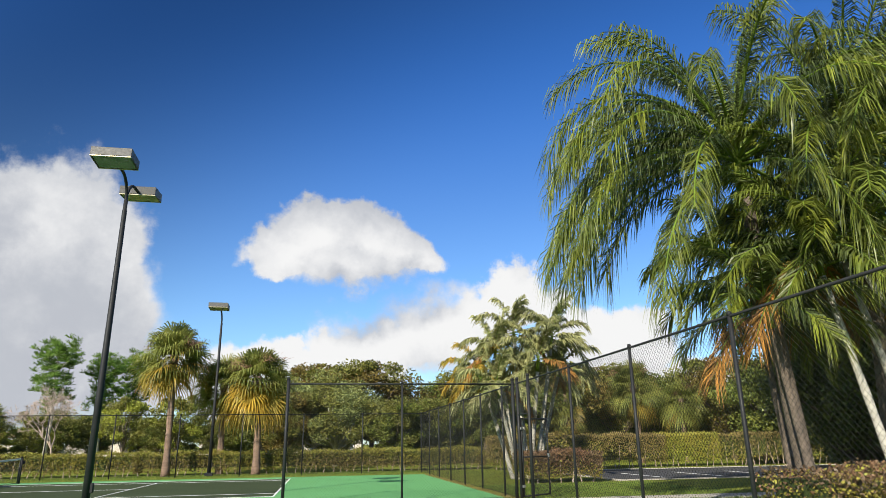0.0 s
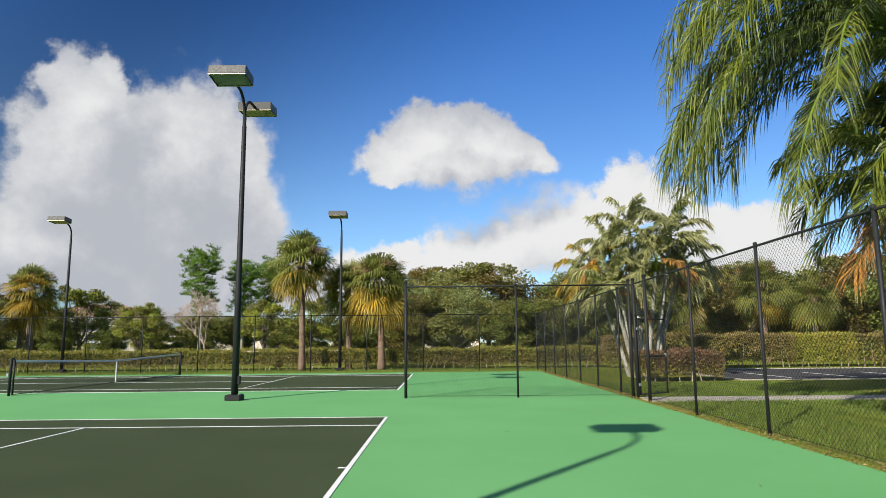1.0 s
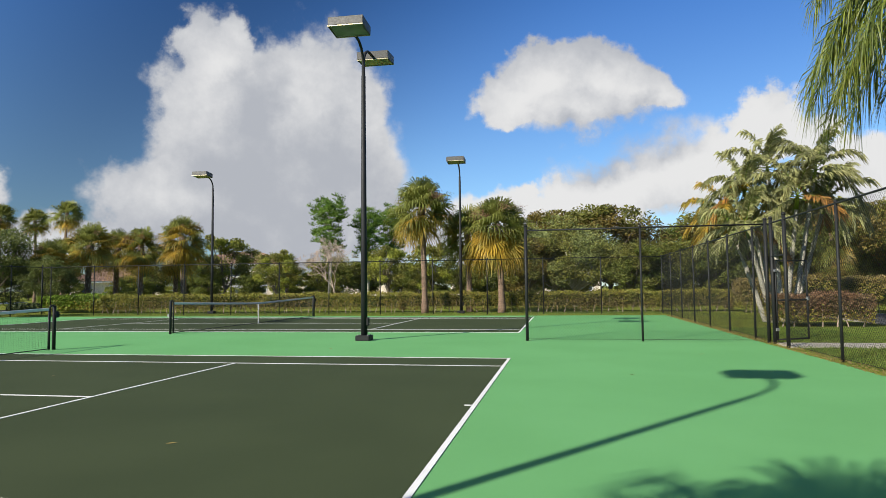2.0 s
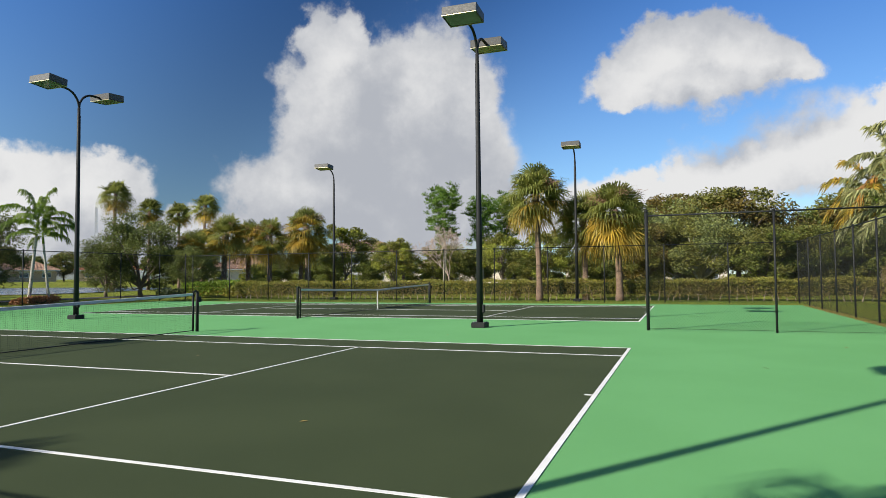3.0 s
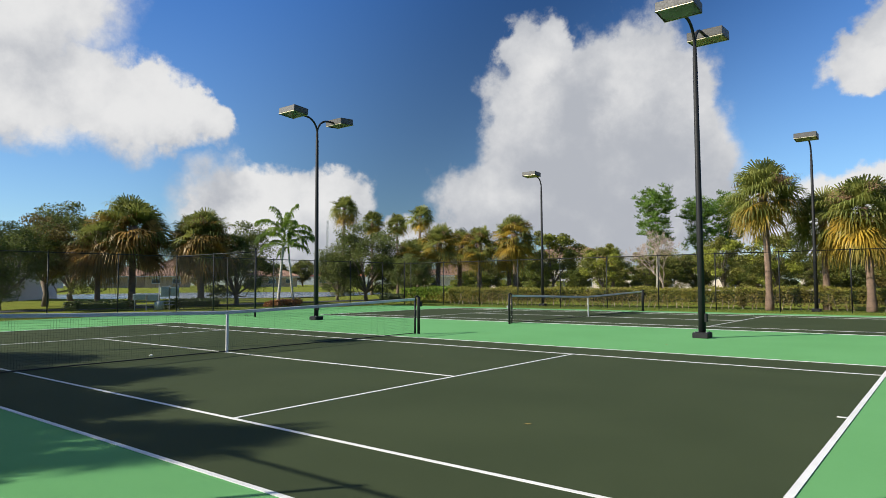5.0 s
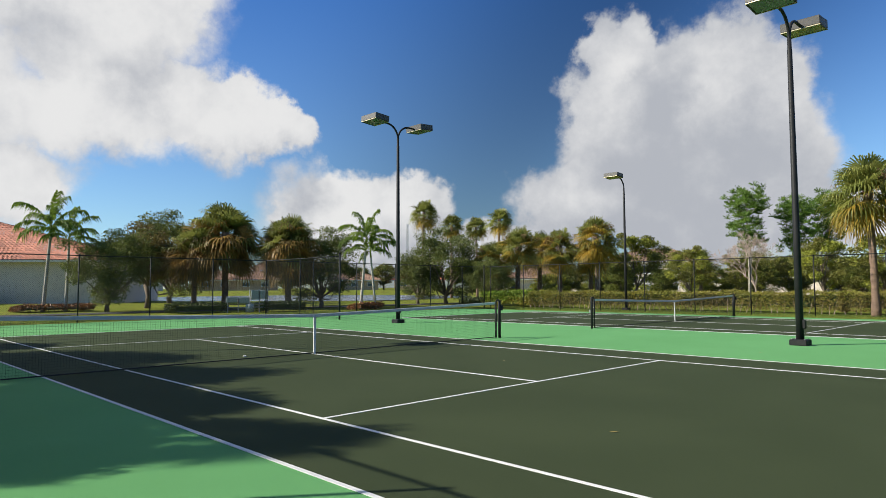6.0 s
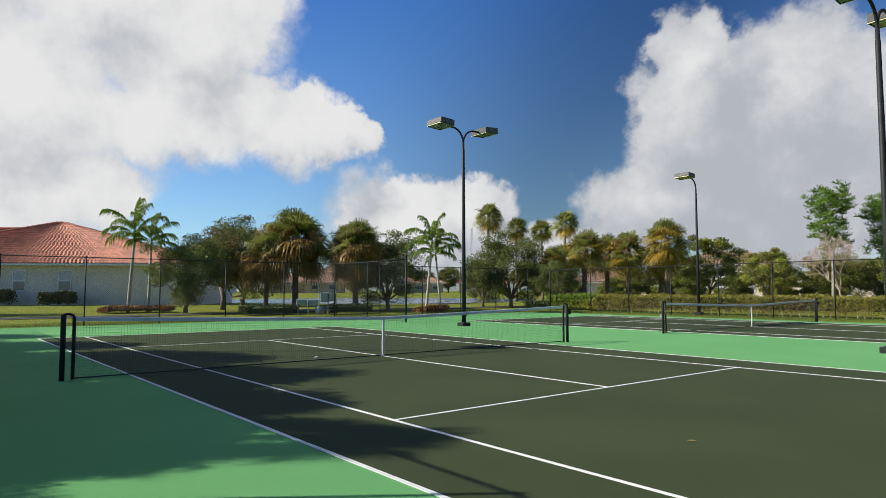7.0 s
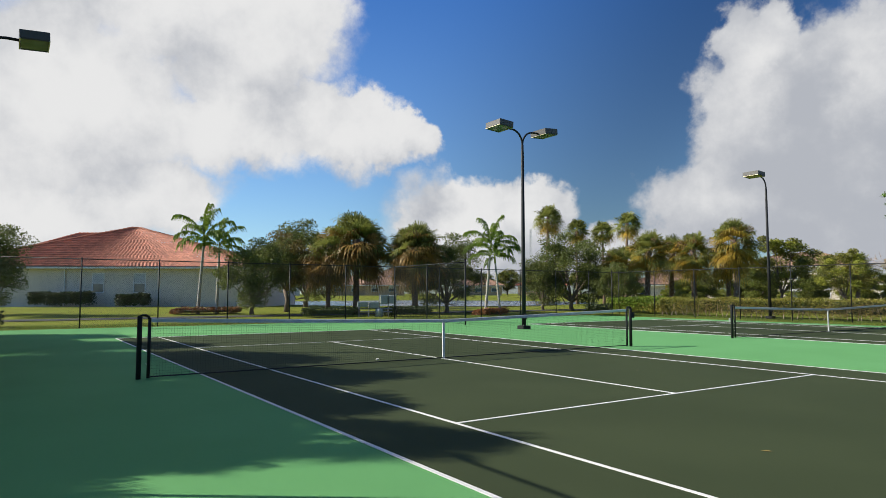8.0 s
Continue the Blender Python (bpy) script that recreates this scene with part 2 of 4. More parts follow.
MULCH = surface("red bark mulch", (0.24, 0.085, 0.045), (0.15, 0.06, 0.035), scale=4, fine=40, rough=0.95, bump=1.0, bump_scale=40, amount=0.35)
STUCCO = surface("cream stucco", (0.70, 0.61, 0.50), (0.65, 0.56, 0.46), scale=0.8, fine=50, rough=0.9, bump=0.1, bump_scale=60, amount=0.05)
STUCCO_TAN = surface("tan stucco", (0.50, 0.36, 0.23), (0.45, 0.32, 0.20), scale=0.8, fine=50, rough=0.9, amount=0.06)
FASCIA = surface("white painted fascia", (0.76, 0.75, 0.72), (0.68, 0.67, 0.64), scale=2, fine=40, rough=0.6, amount=0.05)
TILE = surface("terracotta roof tile", (0.43, 0.155, 0.092), (0.345, 0.120, 0.070), scale=0.9, fine=14, rough=0.75, object_var=0.1, island=0.2, amount=0.15)
TILE_TAN = surface("weathered roof tile", (0.33, 0.20, 0.135), (0.26, 0.15, 0.10), scale=0.9, fine=14, rough=0.8, island=0.25, amount=0.2)
SHADED_GLASS = surface("window glass", (0.10, 0.12, 0.14), (0.07, 0.09, 0.10), scale=1, fine=6, rough=0.08, spec=0.9, amount=0.1)
SHUTTER = surface("grey white shade", (0.55, 0.55, 0.55), (0.48, 0.48, 0.48), scale=1, fine=20, rough=0.6, amount=0.06)
BOX_GREY = surface("grey green utility paint", (0.33, 0.37, 0.35), (0.28, 0.31, 0.30), scale=2, fine=30, rough=0.55, amount=0.1)
WATER = surface("still lake water", (0.10, 0.13, 0.15), (0.08, 0.11, 0.13), scale=0.2, fine=2, rough=0.22, bump=0.4, bump_scale=1.5, amount=0.1, spec=0.8)
PAPER = surface("white scrap", (0.75, 0.75, 0.72), (0.65, 0.65, 0.62), scale=20, fine=60, rough=0.8)


# ---------------------------------------------------------------- mesh building
class Geo:
    """Vertices and faces gathered in lists, turned into one mesh."""

    def __init__(self):
        self.v, self.f, self.smooth = [], [], False

    def face(self, *pts):
        k = len(self.v)
        self.v.extend([tuple(p) for p in pts])
        self.f.append(tuple(range(k, k + len(pts))))
        return self

    def box(self, x0, y0, z0, x1, y1, z1, chamfer=0.0):
        k, c = len(self.v), chamfer
        if not c:
            self.v += [(x, y, z) for z in (z0, z1) for x, y in ((x0, y0), (x1, y0), (x1, y1), (x0, y1))]
            self.f += [tuple(k + i for i in q) for q in ((3, 2, 1, 0), (4, 5, 6, 7), (0, 1, 5, 4), (1, 2, 6, 5), (2, 3, 7, 6), (3, 0, 4, 7))]
            return self
        rings = [(z0, c), (z0 + c, 0), (z1 - c, 0), (z1, c)]
        for z, d in rings:
            a, b, e, g = x0 + d, x1 - d, y0 + d, y1 - d
            self.v += [(a + c, e, z), (b - c, e, z), (b, e + c, z), (b, g - c, z), (b - c, g, z), (a + c, g, z), (a, g - c, z), (a, e + c, z)]
        for r in range(3):
            for i in range(8):
                j = (i + 1) % 8
                self.f.append((k + r * 8 + i, k + r * 8 + j, k + r * 8 + 8 + j, k + r * 8 + 8 + i))
        self.f.append(tuple(k + i for i in range(7, -1, -1)))
        self.f.append(tuple(k + 24 + i for i in range(8)))
        return self

    def tube(self, pts, radii, sides=8, caps=True):
        pts = [Vector(p) for p in pts]
        if not hasattr(radii, "__len__"):
            radii = [radii] * len(pts)
        k = len(self.v)
        prev = None
        for i, p in enumerate(pts):
            d = (pts[min(i + 1, len(pts) - 1)] - pts[max(i - 1, 0)]).normalized()
            if prev is None:
                a = d.orthogonal().normalized()
            else:
                a = (prev - d * prev.dot(d))
                a = a.normalized() if a.length > 1e-6 else d.orthogonal().normalized()
            prev = a
            b = d.cross(a)
            for s in range(sides):
                w = 2 * math.pi * s / sides
                self.v.append(tuple(p + (a * math.cos(w) + b * math.sin(w)) * radii[i]))
        for i in range(len(pts) - 1):
            for s in range(sides):
                q = (s + 1) % sides
                self.f.append((k + i * sides + s, k + i * sides + q, k + (i + 1) * sides + q, k + (i + 1) * sides + s))
        if caps:
            self.f.append(tuple(k + s for s in range(sides - 1, -1, -1)))
            self.f.append(tuple(k + (len(pts) - 1) * sides + s for s in range(sides)))
        return self

    def arrays(self, verts, faces):
        """verts: n x 3, faces: m x k, both numpy."""
        k = len(self.v)
        self.v.extend(map(tuple, verts.tolist()))
        self.f.extend(map(tuple, (faces + k).tolist()))
        return self

    def leaves(self, centres, size, rng, flat=0.5, thin=0.5):
        """One kite-shaped leaf at each centre, turned at random; flat: how far they lie level."""
        n = len(centres)
        d = rng.normal(size=(n, 3))
        d[:, 2] *= 1 - flat
        d /= np.linalg.norm(d, axis=1)[:, None] + 1e-9
        e = np.cross(d, rng.normal(size=(n, 3)))
        e /= np.linalg.norm(e, axis=1)[:, None] + 1e-9
        s = size * rng.uniform(0.6, 1.35, n)[:, None]
        c = np.asarray(centres)
        pts = np.stack([c - d * s * 0.5, c + e * s * thin * 0.5, c + d * s * 0.5, c - e * s * thin * 0.5], 1).reshape(-1, 3)
        return self.arrays(pts, np.arange(4 * n).reshape(-1, 4))

    def mesh(self, name, material, smooth=False):
        me = bpy.data.meshes.new(name)
        me.from_pydata(self.v, [], self.f)
        me.materials.append(material)
        if smooth:
            me.polygons.foreach_set("use_smooth", [True] * len(me.polygons))
        me.update()
        return me


def part(name, geo, material, parent, label="", smooth=False):
    """One mesh object under a thing or under a part."""
    ob = new(name, geo.mesh(name, material, smooth) if isinstance(geo, Geo) else geo)
    ob.parent = parent
    return tagged(ob, label)


def thing(name, label, category, m=None, group="", kind=""):
    ob = tagged(new(name), label, category, group, kind)
    ob.empty_display_size = 0.3
    if m is not None:
        ob.matrix_basis = m
    return ob


def solid(name, geo, material, label, category, group="", kind="", smooth=False):
    return tagged(new(name, geo.mesh(name, material, smooth)), label, category, group, kind)


# ---------------------------------------------------------------- ground and courts
def rise(x, y):
    """The lawn lies level round the courts and climbs a little to the west, more beyond the lake."""
    s = min(1.0, max(0.0, (-25.0 - x) / 22.0))
    bank = min(1.0, max(0.0, (math.hypot(x - 13, y + 8) - 122.0) / 14.0)) if x < -45 else 0.0
    return 0.24 * s * s * (3 - 2 * s) + 0.85 * bank * bank * (3 - 2 * bank)


def ground():
    g = Geo()
    xs = [-2500, -800, -300, -220] + [-180 + 5 * i for i in range(52)] + [110, 160, 300, 800, 2500]
    ys = [-2500, -600, -200, -80, -40, -20, -10, 0, 10, 20, 30, 40, 50, 60, 70, 80, 90, 100, 110, 120, 130, 140, 300, 800, 2500]
    for y in ys:
        g.v += [(x, y, rise(x, y) - 0.03) for x in xs]
    w = len(xs)
    for j in range(len(ys) - 1):
        g.f += [(j * w + i, j * w + i + 1, (j + 1) * w + i + 1, (j + 1) * w + i) for i in range(w - 1)]
    solid("ground", g, GRASS, "mown green lawn round the tennis courts", "lawn", kind="structure", smooth=True)


ground()
X0, X1, Y0, Y1 = -19.75, 18.05, -9.35, 25.9          # the painted slab
FX0, FX1, FY0, FY1, FH = -20.0, 18.28, -9.10, 28.3, 3.08   # the fence round it
solid("pavement", Geo().box(X0, Y0, -0.20, X1, Y1, -0.004, 0.003), GREEN, "bright green painted acrylic court slab", "court surface", kind="structure")


def court(cx, cy):
    ob = tagged(new("court_floor", Geo().box(-11.88, -5.48, -0.02, 11.88, 5.48, 0.0).mesh("court_floor", DARK)),
                "dark green tennis court with white lines", "tennis court", "tennis courts", "structure")
    ob.location = (cx, cy, 0.0)
    rows = []
    for sx in (-1, 1):
        rows.append((sx * 11.885 - (0.06 if sx > 0 else 0), -5.485, sx * 11.885 + (0.06 if sx < 0 else 0), 5.485))   # baselines
        rows.append((sx * 6.4 - 0.025, -4.09, sx * 6.4 + 0.025, 4.09))                                            # service lines
        rows.append((sx * 11.825 - (0.10 if sx > 0 else 0), -0.025, sx * 11.825 + (0.10 if sx < 0 else 0), 0.025))   # centre marks
    for sy in (-1, 1):
        rows.append((-11.825, sy * 5.46 - 0.025, 11.825, sy * 5.46 + 0.025))
        rows.append((-11.825, sy * 4.115 - 0.025, 11.825, sy * 4.115 + 0.025))
    rows.append((-6.375, -0.025, 6.375, 0.025))
    for a, b, c, d in rows:
        part("line", Geo().box(a, b, -0.002, c, d, 0.004), LINE, ob, "white painted line")


C2 = (-0.30, 18.70)
court(0, 0)
court(*C2)

# walkway, parking area with painted bays, kerb
solid("path", Geo().box(18.30, 8.55, -0.12, 34.0, 9.75, 0.0, 0.01), CONCRETE, "pale concrete walkway leading to the court gate", "walkway", kind="structure")


def parking():
    road = tagged(new("road", Geo().box(24.6, 17.2, -0.15, 70.0, 26.4, -0.012).mesh("road", ASPHALT)), "dark asphalt parking area with white bay lines", "parking lot", kind="structure")
    for i in range(9):
        x = 27.0 + 2.7 * i
        part("bay_line", Geo().box(x, 18.4, -0.02, x + 0.12, 22.4, -0.008), LINE, road)
    part("kerb", Geo().box(24.42, 17.02, -0.15, 24.6, 26.6, 0.02, 0.01), CONCRETE, road, "pale concrete kerb")
    part("kerb", Geo().box(24.6, 26.4, -0.15, 70.0, 26.58, 0.02, 0.01), CONCRETE, road, "pale concrete kerb")
    part("kerb", Geo().box(24.6, 17.08, -0.15, 70.0, 17.2, 0.01, 0.004), CONCRETE, road, "pale concrete kerb")


parking()

# the lane west of the courts, the lake behind it
lane = Geo()
for a, b in ((-60, -20), (-20, 0), (0, 20), (20, 46)):
    lane.face((-31.8, a, rise(-31, a) + 0.0), (-29.2, a, rise(-29.5, a) + 0.0), (-29.2, b, rise(-29.5, b) + 0.0), (-31.8, b, rise(-31, b) + 0.0))
solid("street", lane, ASPHALT, "narrow dark asphalt lane beside the lawn", "lane", kind="structure")
lake = Geo()
rim = []
for i in range(40):
    w = math.tau * i / 40
    u, v = 28 * math.cos(w) * (1 + 0.08 * math.sin(3 * w)), 25 * math.sin(w) * (1 + 0.06 * math.cos(4 * w))
    rim.append((-68.4 - 0.839 * u + 0.545 * v, 41.0 + 0.545 * u + 0.839 * v, 0.228))
lake.f.append(tuple(range(40)))
lake.v += rim
solid("water", lake, WATER, "grey still lake beyond the lawn", "lake", kind="structure")


# ---------------------------------------------------------------- chain link fences
def wire_panel(width, height, step=0.085, r=0.0017):
    """Chain link: two sets of slanted wires, clipped to the panel; local x along the fence."""
    g = Geo()
    for sign in (1, -1):
        c = -height
        while c < width:
            lo, hi = max(0.0, -c), min(height, width - c)
            if hi - lo > 0.03:
                a, b = (c + lo, lo), (c + hi, hi)
                if sign < 0:
                    a, b = (width - a[0], a[1]), (width - b[0], b[1])
                y = 0.003 * sign
                k = len(g.v)
                for x, z in (a, b):
                    g.v += [(x - r * 1.4, y, z), (x + r * 1.4, y, z), (x, y + r * 2, z)]
                g.f += [(k, k + 1, k + 4, k + 3), (k + 1, k + 2, k + 5, k + 4), (k + 2, k, k + 3, k + 5)]
            c += step
    return g


PANELS = {}


def fence(label, start, stop, stations, gaps=(), terminal=(), height=FH):
    """A fence from start to stop with posts at the stations (metres along it)."""
    a, b = Vector((*start, 0)), Vector((*stop, 0))
    length, ang = (b - a).length, math.degrees(math.atan2(b.y - a.y, b.x - a.x))
    ob = thing("chain_link_fence", label, "fence", pose(a.x, a.y, 0, 0, 0, ang), "court fences")
    thin = Geo().tube([(0, 0, -0.2), (0, 0, height)], 0.030, 10).tube([(0, 0, height - 0.02), (0, 0, height + 0.035), (0, 0, height + 0.05)], [0.036, 0.036, 0.012], 10).mesh("post", BLACK, True)
    thick = Geo().tube([(0, 0, -0.2), (0, 0, height + 0.10)], 0.044, 12).tube([(0, 0, height + 0.08), (0, 0, height + 0.13), (0, 0, height + 0.155)], [0.05, 0.05, 0.015], 12).mesh("post", BLACK, True)
    for s in stations:
        post = part("post", thick if s in terminal else thin, None, ob)
        post.location = (s, 0, 0)
    part("top_rail", Geo().tube([(0, 0, height - 0.02), (length, 0, height - 0.02)], 0.021, 8), BLACK, ob, smooth=True)
    part("tension_wire", Geo().tube([(0, 0.012, 0.05), (length, 0.012, 0.05)], 0.004, 5), VINYL, ob)
    marks = sorted(set([0.0, *stations, length]))
    for s, e in zip(marks, marks[1:]):
        if e - s < 0.2 or any(g0 <= (s + e) / 2 <= g1 for g0, g1 in gaps):
            continue
        key = round(e - s, 2)
        if key not in PANELS:
            PANELS[key] = wire_panel(e - s, height - 0.05).mesh("chain_link_mesh", VINYL)
        panel = part("chain_link_mesh", PANELS[key], None, ob)
        panel.location = (s, 0, 0.03)
    return ob


def steps(first, last, step):
    out, s = [], first
    while s < last + 0.01:
        out.append(round(s, 3))
        s += step
    return out


# east run, from south to north; the gate opening lies between 8.55 and 9.75
G0, G1, CROSS = 8.62, 9.62, 10.0
east = [round(y - FY0, 3) for y in steps(-6.50, 5.72, 3.02)] + [G0 - FY0, G1 - FY0] + [round(y - FY0, 3) for y in steps(11.3, 28.0, 2.82)]
fence("tall black chain link fence beside the lawn and car park", (FX1, FY0), (FX1, FY1), [0.0] + east + [FY1 - FY0], gaps=((G0 - FY0, G1 - FY0),), terminal=(G0 - FY0, G1 - FY0, 0.0))
fence("tall black chain link fence before the clipped hedge", (FX1, FY1), (FX0, FY1), steps(3.2, 38.0, 3.13) + [FX1 - FX0], terminal=(FX1 - FX0,))
fence("tall black chain link fence facing the lane and houses", (FX0, FY1), (FX0, FY0), [round(FY1 - y, 3) for y in (25.9, 22.7, 19.5, 16.3, 13.1, 10.0, 6.9, 3.7, 0.5, -2.7, -5.9)] + [FY1 - FY0], terminal=(FY1 - FY0,))
fence("tall black chain link fence behind the near court", (FX0, FY0), (FX1, FY0), steps(1.45, 37.5, 3.1))
fence("short black divider fence between the two courts", (12.0, CROSS), (FX1, CROSS - 0.12), [0.0, 3.08, FX1 - 12.0 - 0.06], terminal=(0.0, FX1 - 12.0 - 0.06))
fence("short black divider fence between the two courts", (FX0, CROSS), (-13.0, CROSS), [3.5, 7.0], terminal=(7.0,))


def gate():
    ob = thing("gate", "black chain link gate standing open over the walkway", "gate", pose(FX1 + 0.05, G1 + 0.0, 0, 0, 0, 32))
    w, h = 1.12, 2.12
    for x in (0.03, w):
        part("stile", Geo().tube([(x, 0, 0.06), (x, 0, h)], 0.024, 8), BLACK, ob, smooth=True)
    for z in (0.08, h / 2 + 0.02, h - 0.02):
        part("rail", Geo().tube([(0.03, 0, z), (w, 0, z)], 0.021, 8), BLACK, ob, smooth=True)
    part("chain_link_mesh", wire_panel(w - 0.05, h - 0.12), VINYL, ob).location = (0.04, 0, 0.08)
    part("latch", Geo().box(w - 0.03, -0.03, 1.06, w + 0.06, 0.03, 1.16, 0.008), STEEL, ob, "galvanised latch")
    for z in (0.3, 1.8):
        part("hinge", Geo().box(-0.05, -0.035, z, 0.06, 0.035, z + 0.07, 0.008), STEEL, ob, "galvanised hinge")


gate()
over = thing("fence_transom", "black pipe and mesh panel above the gate opening", "fence panel", pose(FX1, G0, 0, 0, 0, 90))
part("rail", Geo().tube([(0, 0, 2.2), (G1 - G0, 0, 2.2)], 0.021, 8), BLACK, over, smooth=True)
part("chain_link_mesh", wire_panel(G1 - G0, FH - 2.25), VINYL, over).location = (0, 0, 2.2)


# ---------------------------------------------------------------- nets
def tennis_net():
    ob = thing("tennis_net", "black tennis net with white band and centre strap", "tennis net", None, "tennis nets")
    span = 6.41

    def top(y):
        return 0.914 + (1.07 - 0.914) * abs(y / span) ** 1.15

    g = Geo()
    n = 270
    for i in range(n + 1):
        y = -span + 2 * span * i / n
        g.tube([(0, y, 0.03), (0, y, top(y) - 0.02)], 0.0014, 3, False)
    for j in range(22):
        f = j / 21
        g.tube([(0, -span + 2 * span * i / 16, 0.03 + f * (top(-span + 2 * span * i / 16) - 0.06)) for i in range(17)], 0.0014, 3, False)
    part("netting", g, CORD, ob, "black cord netting")
    band = Geo()
    for i in range(25):
        u = -span + 2 * span * i / 24
        band.v += [(-0.011, u, top(u) - 0.064), (-0.013, u, top(u)), (0, u, top(u) + 0.008), (0.013, u, top(u)), (0.011, u, top(u) - 0.064)]
    band.f += [(5 * i + s, 5 * i + (s + 1) % 5, 5 * i + 5 + (s + 1) % 5, 5 * i + 5 + s) for i in range(24) for s in range(5)]
    part("headband", band, BAND, ob, "white vinyl headband")
    part("bottom_hem", Geo().tube([(0, -span, 0.03), (0, 0, 0.025), (0, span, 0.03)], 0.016, 4), CORD, ob)
    part("centre_strap", Geo().box(-0.016, -0.028, 0.0, 0.016, 0.028, 0.925, 0.004), BAND, ob, "white canvas centre strap")
    for s in (-1, 1):
        part("lacing_bar", Geo().tube([(0, s * 6.41, 0.01), (0, s * 6.41, 1.075)], 0.030, 10), BLACK, ob, smooth=True)
        p = part("net_post", Geo().tube([(0, s * 6.575, -0.05), (0, s * 6.575, 1.075), (0, s * 6.575, 1.10)], [0.044, 0.044, 0.030], 14), BLACK, ob, smooth=True)
        part("cap", Geo().tube([(0, s * 6.575, 1.09), (0, s * 6.575, 1.12)], [0.048, 0.040], 14), BLACK, p)
        part("cable", Geo().tube([(0, s * 6.36, 1.07), (0, s * 6.575, 1.085)], 0.005, 5), STEEL, ob)
        part("hook", Geo().tube([(0, s * 6.41, 1.06), (0, s * 6.425, 1.10), (0, s * 6.47, 1.13), (0, s * 6.53, 1.135), (0, s * 6.575, 1.11)], 0.024, 8), BLACK, ob, "curved top of the post", True)
        for z in (0.25, 0.5, 0.75):
            part("tie", Geo().tube([(0, s * 6.38, z), (0, s * 6.44, z), (0, s * 6.455, z + 0.02)], 0.006, 5), BAND, ob)
        if s > 0:
            part("winder", Geo().box(0.045, s * 6.575 - 0.035, 0.82, 0.13, s * 6.575 + 0.035, 0.98, 0.012).tube([(0.10, s * 6.575, 0.9), (0.18, s * 6.575, 0.9)], 0.012, 8), BLACK, p, "black net winder")
        else:
            part("winder", Geo().box(-0.11, s * 6.575 - 0.03, 0.58, -0.044, s * 6.575 + 0.03, 0.68, 0.01), STEEL, p, "steel net winder")
    return ob


NET = tennis_net()
copy_thing(NET, pose(*C2, 0))
scrap = Geo()
scrap.tube([(-0.61, -1.46, 0.004), (-0.60, -1.44, 0.022), (-0.575, -1.41, 0.018), (-0.56, -1.40, 0.004)], [0.01, 0.022, 0.02, 0.006], 6)
solid("paper_scrap", scrap, PAPER, "crumpled white scrap lying on the dark court", "litter")


# ---------------------------------------------------------------- court lights
def lamp_head(parent, y, z, tilt):
    """A shoebox floodlight, its lens below; y: the middle, in the direction of the arm."""
    s = 1 if y > 0 else -1
    g = Geo().box(-0.50, -0.37, 0.0, 0.50, 0.37, 0.24, 0.012)
    h = part("lamp_head", g, BRONZE, parent, "bronze shoebox floodlight head")
    h.matrix_basis = pose(0, y, z, tilt * s)
    part("lens", Geo().box(-0.455, -0.325, -0.012, 0.455, 0.325, 0.004), LENS, h, "glass lens tinted with a green court reflection")
    for a in (-1, 1):
        part("lens_rim", Geo().box(-0.50, a * 0.355 - 0.017, -0.028, 0.50, a * 0.355 + 0.017, -0.002, 0.004), GOLD, h, "polished brass rim")
        part("lens_rim", Geo().box(a * 0.485 - 0.015, -0.335, -0.026, a * 0.485 + 0.015, 0.335, -0.002, 0.004), BRONZE, h)
    return h


def court_light(x, y, sides, label):
    ob = thing("court_light", label, "court light", pose(x, y, 0), "tennis court lights")
    part("pole", Geo().tube([(0, 0, 0.0), (0, 0, 3.0), (0, 0, 7.75), (0, 0, 7.76), (0, 0, 8.05)], [0.098, 0.083, 0.062, 0.054, 0.052], 16), BLACK, ob, "tapered black steel pole", True)
    base = part("base_cover", Geo().box(-0.21, -0.21, -0.01, 0.21, 0.21, 0.15, 0.02), BLACK, ob)
    for a in (-1, 1):
        for b in (-1, 1):
            part("bolt", Geo().tube([(a * 0.15, b * 0.15, 0.14), (a * 0.15, b * 0.15, 0.175)], 0.018, 6), STEEL, base)
    part("hand_hole_box", Geo().box(0.07, -0.055, 0.42, 0.15, 0.055, 0.66, 0.015), BLACK, ob, "small black junction box")
    for s in sides:
        arm = [(0, 0, 7.7), (0, 0, 8.05)]
        arm += [(0, s * 0.62 * (1 - math.cos(w)), 8.05 + 0.62 * math.sin(w)) for w in (radians(15 * i) for i in range(1, 7))]
        arm += [(0, s * 0.95, 8.67)]
        part("arm", Geo().tube(arm, 0.042, 10), BLACK, ob, "curved black arm", True)
        lamp_head(ob, s * 1.29, 8.62, 4)
    return ob


TWIN, SINGLE = "tall black pole with two floodlights between the courts", "tall black pole with one floodlight behind the fence"
court_light(7.34, 9.85, (-1, 1), TWIN)
court_light(-8.66, 9.98, (-1, 1), TWIN)
court_light(7.19, 29.15, (-1,), SINGLE)
court_light(-9.10, 30.05, (-1,), SINGLE)
court_light(7.65, -9.50, (1,), SINGLE)
court_light(-8.75, -9.50, (1,), SINGLE)


# ---------------------------------------------------------------- plants
def spread(rng, n):
    v = rng.normal(size=(n, 3))
    return v / (np.linalg.norm(v, axis=1)[:, None] + 1e-9)


